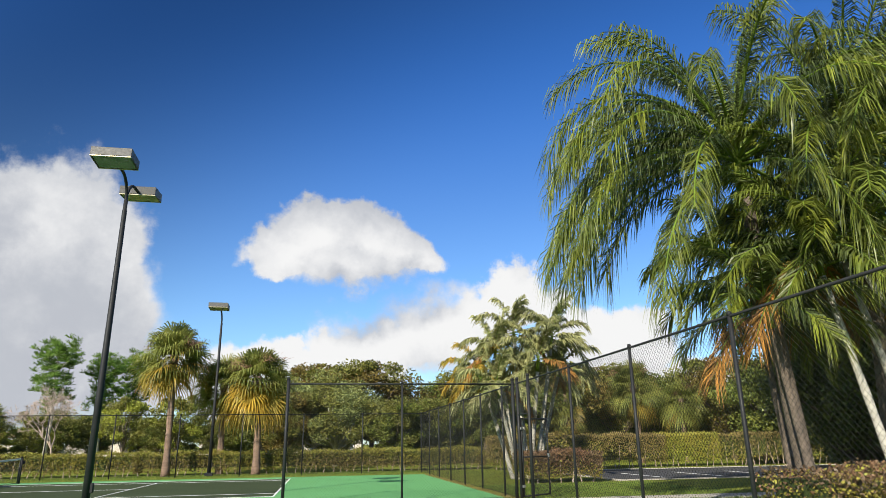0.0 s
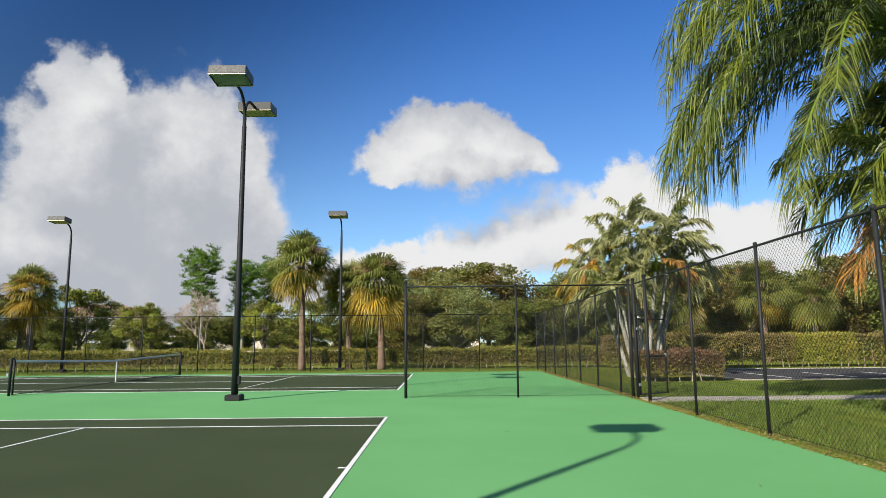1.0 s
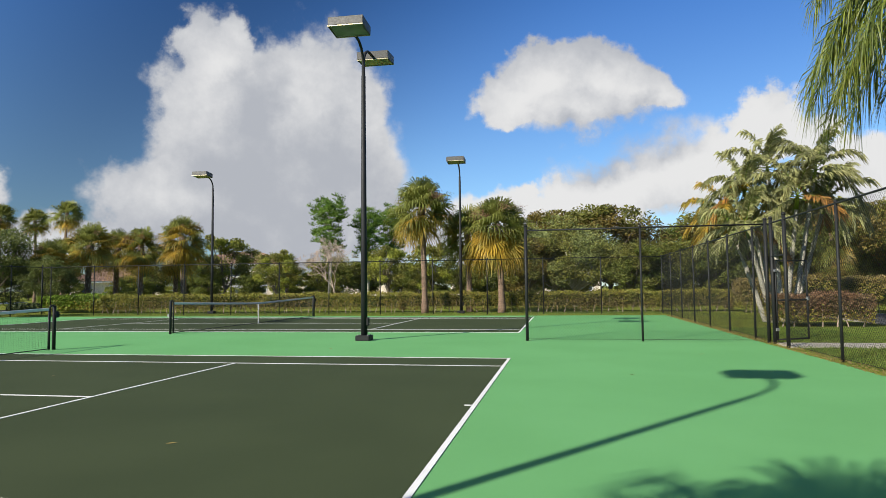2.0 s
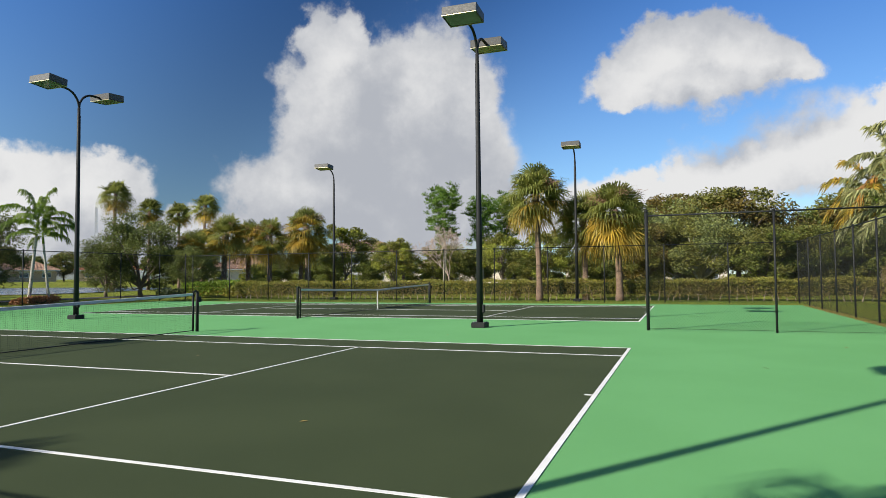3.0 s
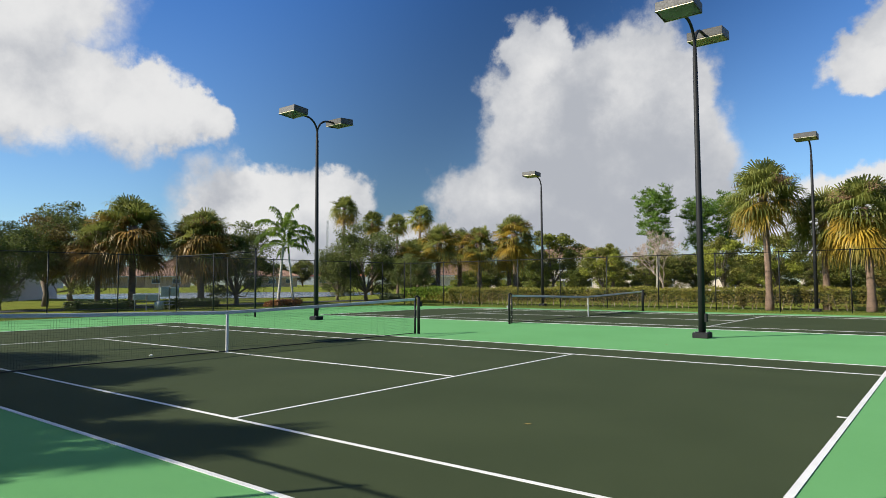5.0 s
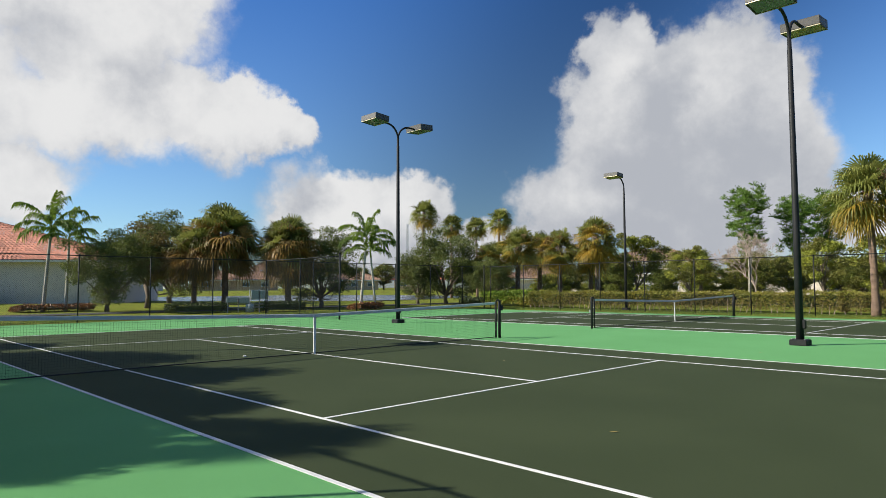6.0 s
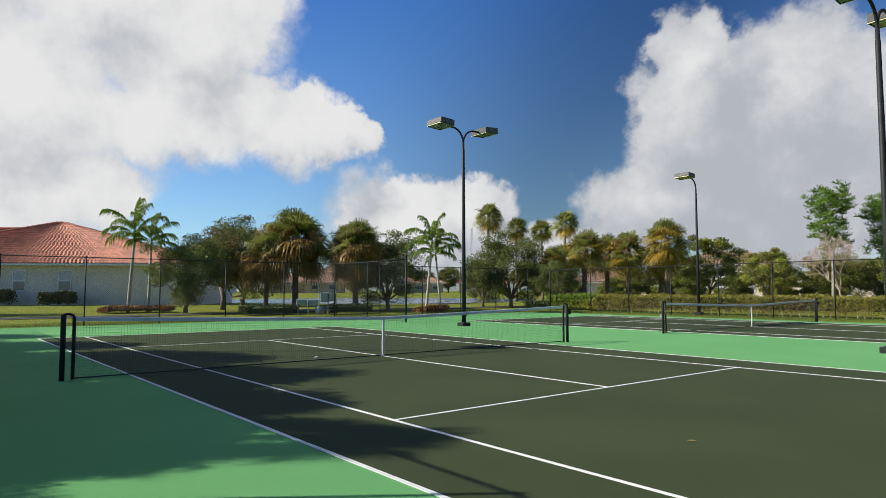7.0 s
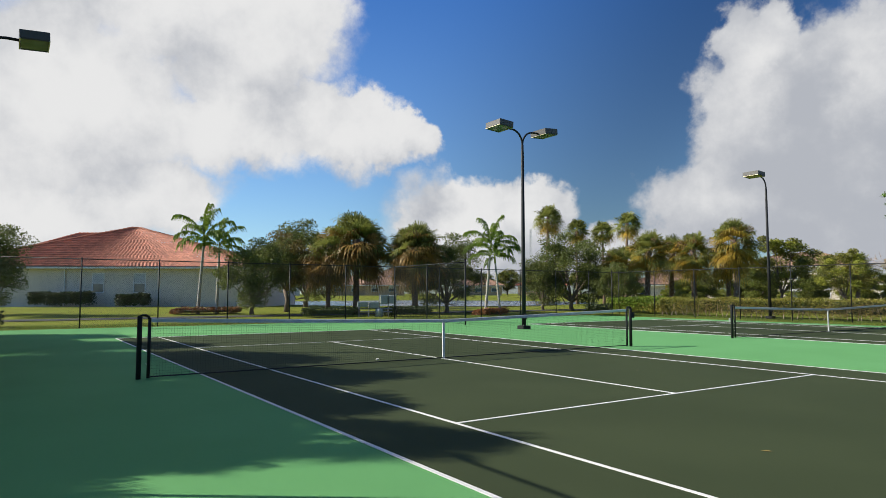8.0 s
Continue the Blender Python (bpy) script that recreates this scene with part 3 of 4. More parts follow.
def fan_leaf(g, base, d, stalk, size, droop, rng, segs=26, width=0.034):
    """A costapalmate leaf: stalk, then a fan of narrow segments whose tips hang."""
    d = Vector(d).normalized()
    side = d.cross(Vector((0, 0, 1)))
    side = side.normalized() if side.length > 0.05 else Vector((1, 0, 0))
    up = side.cross(d).normalized()
    roll = rng.normal() * 0.45
    side, up = side * math.cos(roll) + up * math.sin(roll), up * math.cos(roll) - side * math.sin(roll)
    base = Vector(base)
    hub = base + d * stalk + Vector((0, 0, -0.2 * stalk * droop))
    w = side * 0.02
    g.face(base - w, base + w, hub + w * 0.7, hub - w * 0.7)
    k0 = len(g.v)
    g.v.append(tuple(hub))
    fold = rng.uniform(0.15, 0.45)
    for i in range(segs):
        a = radians(-118 + 236 * i / (segs - 1)) + rng.uniform(-0.03, 0.03)
        out = (d * math.cos(a) + side * math.sin(a) + up * (fold * abs(math.sin(a)) + rng.uniform(-0.03, 0.03))).normalized()
        length = size * (0.78 + 0.26 * math.cos(a * 0.8)) * rng.uniform(0.9, 1.1)
        across = (out.cross(up)).normalized() * width * size
        hang = droop * rng.uniform(0.75, 1.25)
        mid = hub + out * length * 0.46 + Vector((0, 0, -0.03 * length * hang))
        far = hub + out * length * 0.78 + Vector((0, 0, -0.17 * length * hang))
        tip = hub + out * length * 0.94 + Vector((0, 0, -0.50 * length * hang))
        k = len(g.v)
        g.v += [tuple(mid - across), tuple(mid + across), tuple(far - across * 0.6), tuple(far + across * 0.6), tuple(tip)]
        g.f += [(k0, k, k + 1), (k, k + 2, k + 3, k + 1), (k + 2, k + 4, k + 3)]


def cabbage_palm(height, crown=1.9, seed=1, trunk_r=0.17, boots=False, yellow=0.35, leaves=46, dead=0.25, skirt=None):
    rng = np.random.default_rng(seed)
    ob = thing("cabbage_palm", "cabbage palm with green and yellowing fan leaves", "palm tree", None, "cabbage palms")
    heart = height - crown * 0.98
    bend = rng.uniform(-0.25, 0.25, 2)
    pts, rad = [], []
    for i in range(15):
        f = i / 14
        pts.append((bend[0] * f * f, bend[1] * f * f, -0.1 + (heart + 0.1) * f))
        rad.append(trunk_r * (1.25 - 0.35 * min(1, f * 5) + (0.05 * math.sin(i * 2.1)) + (0.25 if f > 0.86 else 0)))
    trunk = part("trunk", Geo().tube(pts, rad, 11), BARK_GREY, ob, "grey fibrous trunk", True)
    if boots:
        b = Geo()
        for i in range(int(heart * 16)):
            z = 0.3 + (heart - 0.4) * i / (heart * 16)
            a = i * 2.4
            r = trunk_r * 0.95
            c, s = math.cos(a), math.sin(a)
            f = z / heart
            ox, oy = bend[0] * f * f, bend[1] * f * f
            b.face((ox + c * r - s * 0.06, oy + s * r + c * 0.06, z), (ox + c * r + s * 0.06, oy + s * r - c * 0.06, z), (ox + c * (r + 0.11) + s * 0.02, oy + s * (r + 0.11) - c * 0.02, z + 0.24), (ox + c * (r + 0.11) - s * 0.02, oy + s * (r + 0.11) + c * 0.02, z + 0.24))
        tagged(part("leaf_boots", b, BARK_BOOT, trunk, "criss-cross old leaf boots"), kind="stuff")
    green, gold, brown = Geo(), Geo(), Geo()
    top = Vector((bend[0], bend[1], heart))
    for i in range(leaves):
        f = (i + 0.5) / leaves
        el = radians(74 - 126 * f + rng.uniform(-14, 14))
        az = i * 2.39996 + rng.uniform(-0.4, 0.4)
        d = (math.cos(az) * math.cos(el), math.sin(az) * math.cos(el), math.sin(el))
        old = (f - (1 - yellow)) / yellow
        g = gold if old > rng.uniform(-0.6, 0.9) else green
        fan_leaf(g, top + Vector((0, 0, -0.4 * f)), d, crown * rng.uniform(0.30, 0.56) * (0.75 + 0.25 * math.cos(el)), crown * 0.54 * rng.uniform(0.8, 1.15), rng.uniform(0.5, 0.9) + 0.6 * f, rng)
    for i in range(int(22 * dead)):
        az, lift = rng.uniform(0, math.tau), rng.uniform(0.15, 0.75)
        for q in range(90):
            s = rng.uniform(0.35, 1.0)
            p = top + Vector((math.cos(az), math.sin(az), 0)) * s * crown * 0.66 + Vector((0, 0, (lift * 0.8 + 0.25 * (1 - s)) * crown * 0.7)) + Vector(rng.normal(size=3)) * 0.12
            u = Vector(rng.normal(size=3)) * 0.15 + Vector((0, 0, -0.1))
            brown.face(p, p + Vector((0.02, 0.02, 0.03)), p + u)
    for name, g, m, label in (("green_crown", green, FAN_GREEN, "green fan leaves"), ("yellow_skirt", gold, skirt or FAN_YELLOW, "yellowing hanging fan leaves"), ("flower_stalk", brown, FAN_DEAD, "brown dry flower stalks")):
        if g.f:
            tagged(part(name, g, m, ob, label), kind="stuff")
    return ob


def frond(g, stem, base, az, el, length, rng, pairs=44, leaflet=0.55, width=0.022, bend=1.3, droop=0.8, plume=0.5, tip_geo=None, tip_from=0.7):
    """A feather leaf: an arching rib with leaflets on both sides."""
    p, d = Vector(base), Vector((math.cos(az) * math.cos(el), math.sin(az) * math.cos(el), math.sin(el)))
    n = 16
    ribs, ways = [p.copy()], [d.copy()]
    for i in range(n):
        d = (d + Vector((0, 0, -bend / n * (0.35 + 1.3 * i / n)))).normalized()
        p = p + d * length / n
        ribs.append(p.copy())
        ways.append(d.copy())
    stem.tube(ribs, [0.035 * (1 - 0.85 * i / n) * (length / 4.0) + 0.004 for i in range(n + 1)], 5, False)
    for i in range(pairs):
        f = 0.16 + 0.84 * (i + 0.5) / pairs
        u = f * n
        k0 = min(n - 1, int(u))
        q = ribs[k0].lerp(ribs[k0 + 1], u - k0)
        way = ways[k0].lerp(ways[k0 + 1], u - k0).normalized()
        side = way.cross(Vector((0, 0, 1)))
        side = side.normalized() if side.length > 0.05 else Vector((1, 0, 0))
        up = side.cross(way)
        long = leaflet * (0.35 + 0.65 * math.sin(math.pi * min(1, 0.15 + 0.85 * (1 - f) ** 0.55 * 1.1))) * rng.uniform(0.85, 1.15)
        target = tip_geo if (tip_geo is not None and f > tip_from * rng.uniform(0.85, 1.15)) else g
        for s in (-1, 1):
            lift = rng.uniform(-plume, plume) + 0.15
            out = (side * s * (1.0 - 0.45 * f) + way * (0.45 + 0.6 * f) + up * lift).normalized()
            mid = q + out * long * 0.5 + Vector((0, 0, -0.12 * long * droop))
            tip = q + out * long * 0.82 + Vector((0, 0, -0.55 * long * droop * rng.uniform(0.8, 1.3)))
            w = (way + Vector(rng.normal(size=3)) * 0.35).normalized() * width
            k = len(target.v)
            target.v += [tuple(q - w * 0.5), tuple(q + w * 0.5), tuple(mid + w), tuple(mid - w), tuple(tip)]
            target.f += [(k, k + 1, k + 2, k + 3), (k + 3, k + 2, k + 4)]


def trunk_line(base, top, r0, r1, n=12, swell=0.0):
    base, top = Vector(base), Vector(top)
    pts = [base.lerp(top, i / n) + Vector((0, 0, 0)) for i in range(n + 1)]
    return pts, [r0 + (r1 - r0) * i / n + (swell * max(0, 1 - i / 2)) + 0.006 * math.sin(i * 2.3) for i in range(n + 1)]


def feather_palm(name, label, height, fronds, length, seed, leaf_mat, tip_mat=None, trunk_mat=BARK_PALE, r=0.13, lean=(0, 0), pairs=30, leaflet=0.5, width=0.03,
                 bend=1.2, droop=0.8, plume=0.4, low=-25, shaft=0.7, orange=0.0, group="", fixed=()):
    rng = np.random.default_rng(seed)
    ob = thing(name, label, "palm tree", None, group)
    top = Vector((lean[0], lean[1], height))
    pts, rad = trunk_line((0, 0, -0.1), top, r * 1.25, r * 0.85, swell=r * 0.3)
    trunk = part("trunk", Geo().tube(pts, rad, 11), trunk_mat, ob, "ringed palm trunk", True)
    way = (top - Vector((0, 0, 0))).normalized()
    part("crownshaft", Geo().tube([top - way * 0.05, top + way * shaft * 0.5, top + way * shaft], [r * 0.95, r * 0.9, r * 0.35], 10), FRESH, trunk, "smooth green crownshaft", True)
    heart = top + way * shaft
    rows = []
    for i in range(fronds):
        f = (i + 0.5) / fronds
        rows.append((i * 2.39996 + rng.uniform(-0.25, 0.25), radians(80 - (80 - low) * f + rng.uniform(-8, 8)), length * rng.uniform(0.85, 1.1), bend, f))
    for az, el, long, bow in fixed:
        rows.append((radians(az), radians(el), long, bow, 0.0))
    for az, el, long, bow, f in rows:
        g, t, rib = Geo(), Geo(), Geo()
        dying = f > 0.70 and rng.random() < orange
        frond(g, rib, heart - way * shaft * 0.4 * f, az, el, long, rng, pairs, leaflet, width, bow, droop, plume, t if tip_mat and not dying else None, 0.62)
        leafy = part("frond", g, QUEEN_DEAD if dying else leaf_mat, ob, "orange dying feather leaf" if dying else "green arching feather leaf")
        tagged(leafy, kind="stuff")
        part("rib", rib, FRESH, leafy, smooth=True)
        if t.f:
            part("frond_tip", t, tip_mat, leafy, "yellow green leaf tip, painted sunlit or yellowing")
    return ob


def broad_tree(name, label, height, radius, seed, mats, trunk_r=0.16, clumps=46, per_clump=95, size=0.26, low=0.3, bark=BARK_BROWN, group="", squash=0.8, category="tree"):
    """Trunk, forked limbs, and clumps of leaves with gaps between them."""
    rng = np.random.default_rng(seed)
    per_clump, size = per_clump * 4.2, size * 0.70
    ob = thing(name, label, category, None, group)
    mid = height * (low + 1) / 2
    half = height * (1 - low) / 2
    wood = Geo()
    fork = height * low * rng.uniform(0.8, 1.1)
    wood.tube([(0, 0, -0.1), (rng.uniform(-.1, .1), rng.uniform(-.1, .1), fork * 0.5), (rng.uniform(-.15, .15), rng.uniform(-.15, .15), fork)], [trunk_r * 1.3, trunk_r, trunk_r * 0.85], 9)
    dirs = spread(rng, clumps)
    shell = rng.uniform(0.45, 1.0, clumps) ** 0.6
    lumps = 0.75 + 0.5 * rng.random(clumps)
    cents = dirs * shell[:, None] * np.array([radius, radius, half * squash * 1.15]) * lumps[:, None] + np.array([0, 0, mid])
    cents[:, 2] = np.maximum(cents[:, 2], fork * 0.9 + 0.2)
    for i in range(0, clumps, 3):
        c = cents[i]
        m = (c * 0.45 + np.array([0, 0, fork * 0.55])) + rng.normal(size=3) * 0.15
        wood.tube([(0, 0, fork * 0.96), tuple(m), tuple(c)], [trunk_r * 0.5, trunk_r * 0.28, 0.02], 5, False)
    part("trunk", wood, bark, ob, "brown trunk and limbs", True)
    gs = [Geo() for _ in mats]
    for i, c in enumerate(cents):
        r = radius * rng.uniform(0.20, 0.46)
        per = int(per_clump)
        pts = c + spread(rng, per) * (rng.random(per) ** 0.45)[:, None] * np.array([r, r, r * 0.62])
        gs[i % len(mats)].leaves(pts, size, rng, 0.35, 0.55)
    for g, m in zip(gs, mats):
        part("crown", g, m, ob, "dense leafy crown")
    return ob


def pine_tree(height, seed):
    rng = np.random.default_rng(seed)
    ob = thing("pine_tree", "slender pine with tufted bright green needles", "pine tree", None, "pines behind the hedge")
    wood, needles = Geo(), Geo()
    wood.tube([(0, 0, -0.1), (0.1, 0, height * 0.4), (-0.1, 0.1, height * 0.75), (0.05, 0, height * 0.97)], [0.17, 0.13, 0.09, 0.03], 8)
    for i in range(30):
        f = i / 30
        z = height * (0.46 + 0.50 * f ** 0.85)
        az = i * 2.4
        reach = 1.75 * (0.45 + 0.65 * f if f < 0.75 else 0.94 - 2.2 * (f - 0.75)) * rng.uniform(0.5, 1.1)
        e = np.array([math.cos(az) * reach, math.sin(az) * reach, z + reach * 0.35])
        wood.tube([(0, 0, z), tuple((e + [0, 0, z]) / 2 - [0, 0, 0.1]), tuple(e)], [0.045, 0.03, 0.012], 4, False)
        if f < 0.45 and rng.random() < 0.45:
            continue
        for q in range(8):
            c = e * np.array([0.9, 0.9, 1.0]) + rng.normal(size=3) * np.array([0.36, 0.36, 0.42])
            m = 30
            v = spread(rng, m)
            v[:, 2] = v[:, 2] * 0.6 + 0.35
            tips = c + v * 0.40
            sidev = np.cross(v, rng.normal(size=(m, 3)))
            sidev /= np.linalg.norm(sidev, axis=1)[:, None]
            pts = np.stack([np.repeat(c[None], m, 0) - sidev * 0.014, np.repeat(c[None], m, 0) + sidev * 0.014, tips + sidev * 0.020, tips - sidev * 0.020], 1).reshape(-1, 3)
            needles.arrays(pts, np.arange(4 * m).reshape(-1, 4))
    part("trunk", wood, BARK_PALE, ob, "pale grey trunk and limbs", True)
    part("needles", needles, PINE, ob, "tufted green needles")
    return ob


def bare_tree(height, seed):
    rng = np.random.default_rng(seed)
    ob = thing("bare_tree", "leafless tree with pinkish grey twigs", "tree")
    g = Geo()

    def grow(p, d, length, r, depth):
        q = p + d * length
        g.tube([p, p.lerp(q, 0.5) + Vector(rng.normal(size=3)) * length * 0.05, q], [r, r * 0.8, r * 0.6], 4 if depth > 1 else 6, False)
        if depth < 6:
            for _ in range(3 if depth < 4 else 4):
                nd = (d + Vector(rng.normal(size=3)) * 0.46 + Vector((0, 0, 0.10))).normalized()
                grow(q, nd, length * rng.uniform(0.62, 0.86), max(0.009, r * 0.58), depth + 1)

    grow(Vector((0, 0, -0.1)), Vector((0, 0, 1)), height * 0.24, 0.11, 0)
    tagged(part("twig_work", g, TWIG, ob, "bare forked branches"), kind="stuff")
    return ob


def hedge(label, x0, y0, x1, y1, h, mats, seed, count, size=0.11, stems=True, name="hedge", turn=0.0):
    """A clipped hedge: leaves on the faces, thinning to bare stems near the ground."""
    rng = np.random.default_rng(seed)
    ob = thing(name, label, {"hedge": "hedge", "shrub": "shrub"}.get(name, "ground cover"), pose((x0 + x1) / 2, (y0 + y1) / 2, rise((x0 + x1) / 2, 0), 0, 0, turn), "clipped hedges" if name == "hedge" else "")
    a, b = (x1 - x0) / 2, (y1 - y0) / 2
    u = rng.random(count)
    face = rng.choice(3, count, p=[0.62, 0.26, 0.12])
    x = rng.uniform(-a, a, count)
    y = rng.uniform(-b, b, count)
    z = 0.12 * h + 0.88 * h * rng.random(count) ** 0.75
    wave = 0.07 * np.sin(x * 1.3 + seed) + 0.06 * np.sin(x * 3.1)
    y = np.where(face == 0, np.where(u < 0.75, -b, b) + rng.normal(size=count) * 0.09, y)
    z = np.where(face == 1, h + rng.normal(size=count) * 0.05, z) + wave * 0.7
    x = np.where(face == 2, np.where(u < 0.5, -a, a) + rng.normal(size=count) * 0.08, x)
    pts = np.stack([x, y + wave, np.maximum(z, 0.05)], 1)
    if len(mats) > 1:
        keep = (pts[:, 2] / h + rng.normal(size=count) * 0.28 + 0.25 * np.sin(x * 0.7 + 1.3 * seed)) > 0.52
        part("leaves", Geo().leaves(pts[keep], size, rng, 0.2, 0.6), mats[0], ob, "clipped green leaves")
        part("lower_leaves", Geo().leaves(pts[~keep], size, rng, 0.2, 0.6), mats[1], ob, "browning lower leaves")
    else:
        part("leaves", Geo().leaves(pts, size, rng, 0.2, 0.6), mats[0], ob)
    # solid boxes behind the leaves, the shade inside put into their dark colour
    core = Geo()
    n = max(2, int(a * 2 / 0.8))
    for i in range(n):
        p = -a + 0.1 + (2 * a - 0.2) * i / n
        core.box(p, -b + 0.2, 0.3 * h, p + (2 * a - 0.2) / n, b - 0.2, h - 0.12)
    part("inner_growth", core, SHRUB_DARK, ob, "solid dark core for the inner shade")
    if stems:
        s = Geo()
        for i in range(int(a * 2 / 0.42)):
            p = -a + 0.42 * i + rng.uniform(0, 0.25)
            q = rng.uniform(-0.15, 0.15, 4)
            s.tube([(p, -b + 0.16 + q[0], -0.05), (p + q[1], -b + 0.14, 0.3 * h), (p + q[1] * 2.2, -b + 0.05, 0.7 * h)], [0.028, 0.02, 0.012], 4, False)
        tagged(part("woody_base", s, TWIG, ob, "bare grey stems"), kind="stuff")
    return ob


def put(ob, x, y, turn=0.0, scale=1.0):
    c = copy_thing(ob, pose(x, y, rise(x, y), 0, 0, turn) @ Matrix.Diagonal((scale, scale, scale, 1)))
    c.scale = (scale, scale, scale)
    return c


def move(ob, x, y, turn=0.0, scale=1.0):
    ob.matrix_basis = pose(x, y, rise(x, y), 0, 0, turn) @ Matrix.Diagonal((scale, scale, scale, 1))
    return ob


# palms behind the far fence
move(cabbage_palm(8.75, 2.35, 11, 0.19, yellow=0.32, leaves=70, dead=0.5), 4.9, 29.75)
PALM_B = move(cabbage_palm(7.7, 2.5, 12, 0.21, yellow=0.26, leaves=70, dead=0.7), 9.45, 30.3, 40)
PALM_C = move(cabbage_palm(7.2, 2.1, 13, 0.19, yellow=0.12, leaves=56, dead=0.2), 7.3, 31.9, 80)
PALM_D = move(cabbage_palm(8.1, 2.45, 14, 0.25, boots=True, yellow=0.5, leaves=62, dead=0.3), -26.5, 36.0, 10, 0.74)
for x, y, t, s in ((-25.3, 38.9, 70, 0.96), (-24.2, 44.1, 150, 0.98), (-26.6, 44.0, 30, 0.95), (-20.8, 45.5, 200, 1.12), (-28.6, 40.0, 300, 0.82), (-22.6, 47.0, 120, 0.85), (-15.8, 56.7, 120, 0.72)):
    put(PALM_D, x, y, t, s)
PALM_E = move(cabbage_palm(7.6, 2.75, 16, 0.22, yellow=0.60, leaves=94, dead=0.2, skirt=FAN_RUST), -32.5, 13.7, 0, 1.15)
tagged(PALM_E, "cabbage palm with rusty hanging dead leaves", "palm tree", "lawn cabbage palms")
for x, y, t, s in ((-32.8, 11.5, 100, 0.87), (-29.1, 16.9, 210, 1.02), (-35.0, 20.6, 50, 0.85)):
    put(PALM_E, x, y, t, s)
for x, y, t, s in ((35.2, 36.6, 60, 1.08), (38.4, 36.0, 190, 0.86), (31.0, 39.2, 130, 0.95), (43.6, 34.6, 300, 0.95)):
    put(PALM_C, x, y, t, s)

WASHING = move(cabbage_palm(12.3, 2.1, 15, 0.17, yellow=0.2, leaves=46, dead=0.0), -42.9, 43.2)
tagged(WASHING, "tall fan palm on a slender trunk", "palm tree", "tall fan palms")
for x, y, t, s in ((-44.0, 49.1, 60, 0.90), (-43.4, 53.2, 120, 0.90), (-37.4, 50.4, 20, 0.93)):
    put(WASHING, x, y, t, s)

# slender feather palms in orange ground cover, west lawn
FOX = feather_palm("feather_palm", "slender feather palm on a pale thin trunk", 5.0, 11, 2.35, 21, FRESH, None, BARK_PALE, 0.10, (0.45, 0.2), 54, 0.72, 0.036, 1.5, 1.3, 0.3, 22, 0.7, 0.25, "slender feather palms")
move(FOX, -35.1, 2.6, 0, 0.97)
for x, y, t, s in ((-34.3, 3.7, 130, 0.88), (-23.8, 19.5, 60, 0.90), (-23.2, 20.4, 220, 0.74)):
    put(FOX, x, y, t, s)
hedge("low orange flowering ground cover on the lawn", -35.9, 1.2, -34.0, 5.2, 0.36, [ORANGE_COVER], 31, 5200, 0.13, False, "ground_cover")
hedge("low orange flowering ground cover on the lawn", -24.2, 18.9, -23.0, 20.8, 0.36, [ORANGE_COVER], 32, 4200, 0.13, False, "ground_cover")

# the clump of pale multi-stemmed palms by the gate
for i, (dx, dy, lx, ly, h) in enumerate(((0, 0, -0.9, 0.2, 4.9), (0.3, 0.2, -0.2, 0.5, 5.9), (0.5, -0.2, 0.9, -0.3, 5.5), (-0.3, 0.3, -1.1, 0.6, 4.0), (0.7, 0.4, 1.5, 0.6, 4.4), (0.2, -0.4, 0.3, -0.8, 4.4), (-0.2, -0.2, -1.0, -0.9, 3.3))):
    p = feather_palm("clump_palm", "leaning pale stemmed palm in a clump by the gate", h, 14, 1.8, 40 + i, SILVER_GREEN, FAN_YELLOW if i == 3 else None, BARK_PALE, 0.085, (lx, ly), 52, 0.70, 0.034, 1.4, 0.9, 0.35, -12, 0.6, 0.34, "palm clump")
    move(p, 21.4 + dx, 19.8 + dy)

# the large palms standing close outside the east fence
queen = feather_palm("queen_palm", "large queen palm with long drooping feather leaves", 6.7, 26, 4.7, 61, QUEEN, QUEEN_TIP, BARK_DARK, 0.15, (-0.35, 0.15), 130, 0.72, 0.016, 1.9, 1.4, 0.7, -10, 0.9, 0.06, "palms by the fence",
                     ((140, 54, 5.4, 2.7), (150, 48, 5.3, 2.8), (131, 60, 5.2, 2.6), (146, 24, 5.8, 2.6), (156, 14, 5.6, 2.4), (166, 56, 5.4, 3.0), (148, 70, 5.6, 2.6), (182, 46, 5.0, 2.7), (172, 6, 5.2, 2.2), (110, 70, 5.0, 1.8),
                      (200, 56, 5.0, 2.8), (228, 45, 4.4, 2.2), (138, 36, 5.3, 2.9), (160, 30, 5.4, 3.0), (144, 2, 5.4, 1.9), (250, 30, 4.2, 2.0), (120, 45, 5.2, 2.3), (152, -6, 5.0, 1.8), (164, -2, 4.6, 1.6)))
move(queen, 22.15, 3.4)
put(queen, 25.2, 4.6, 130, 1.08)
put(queen, 26.8, 2.6, 250, 1.15)
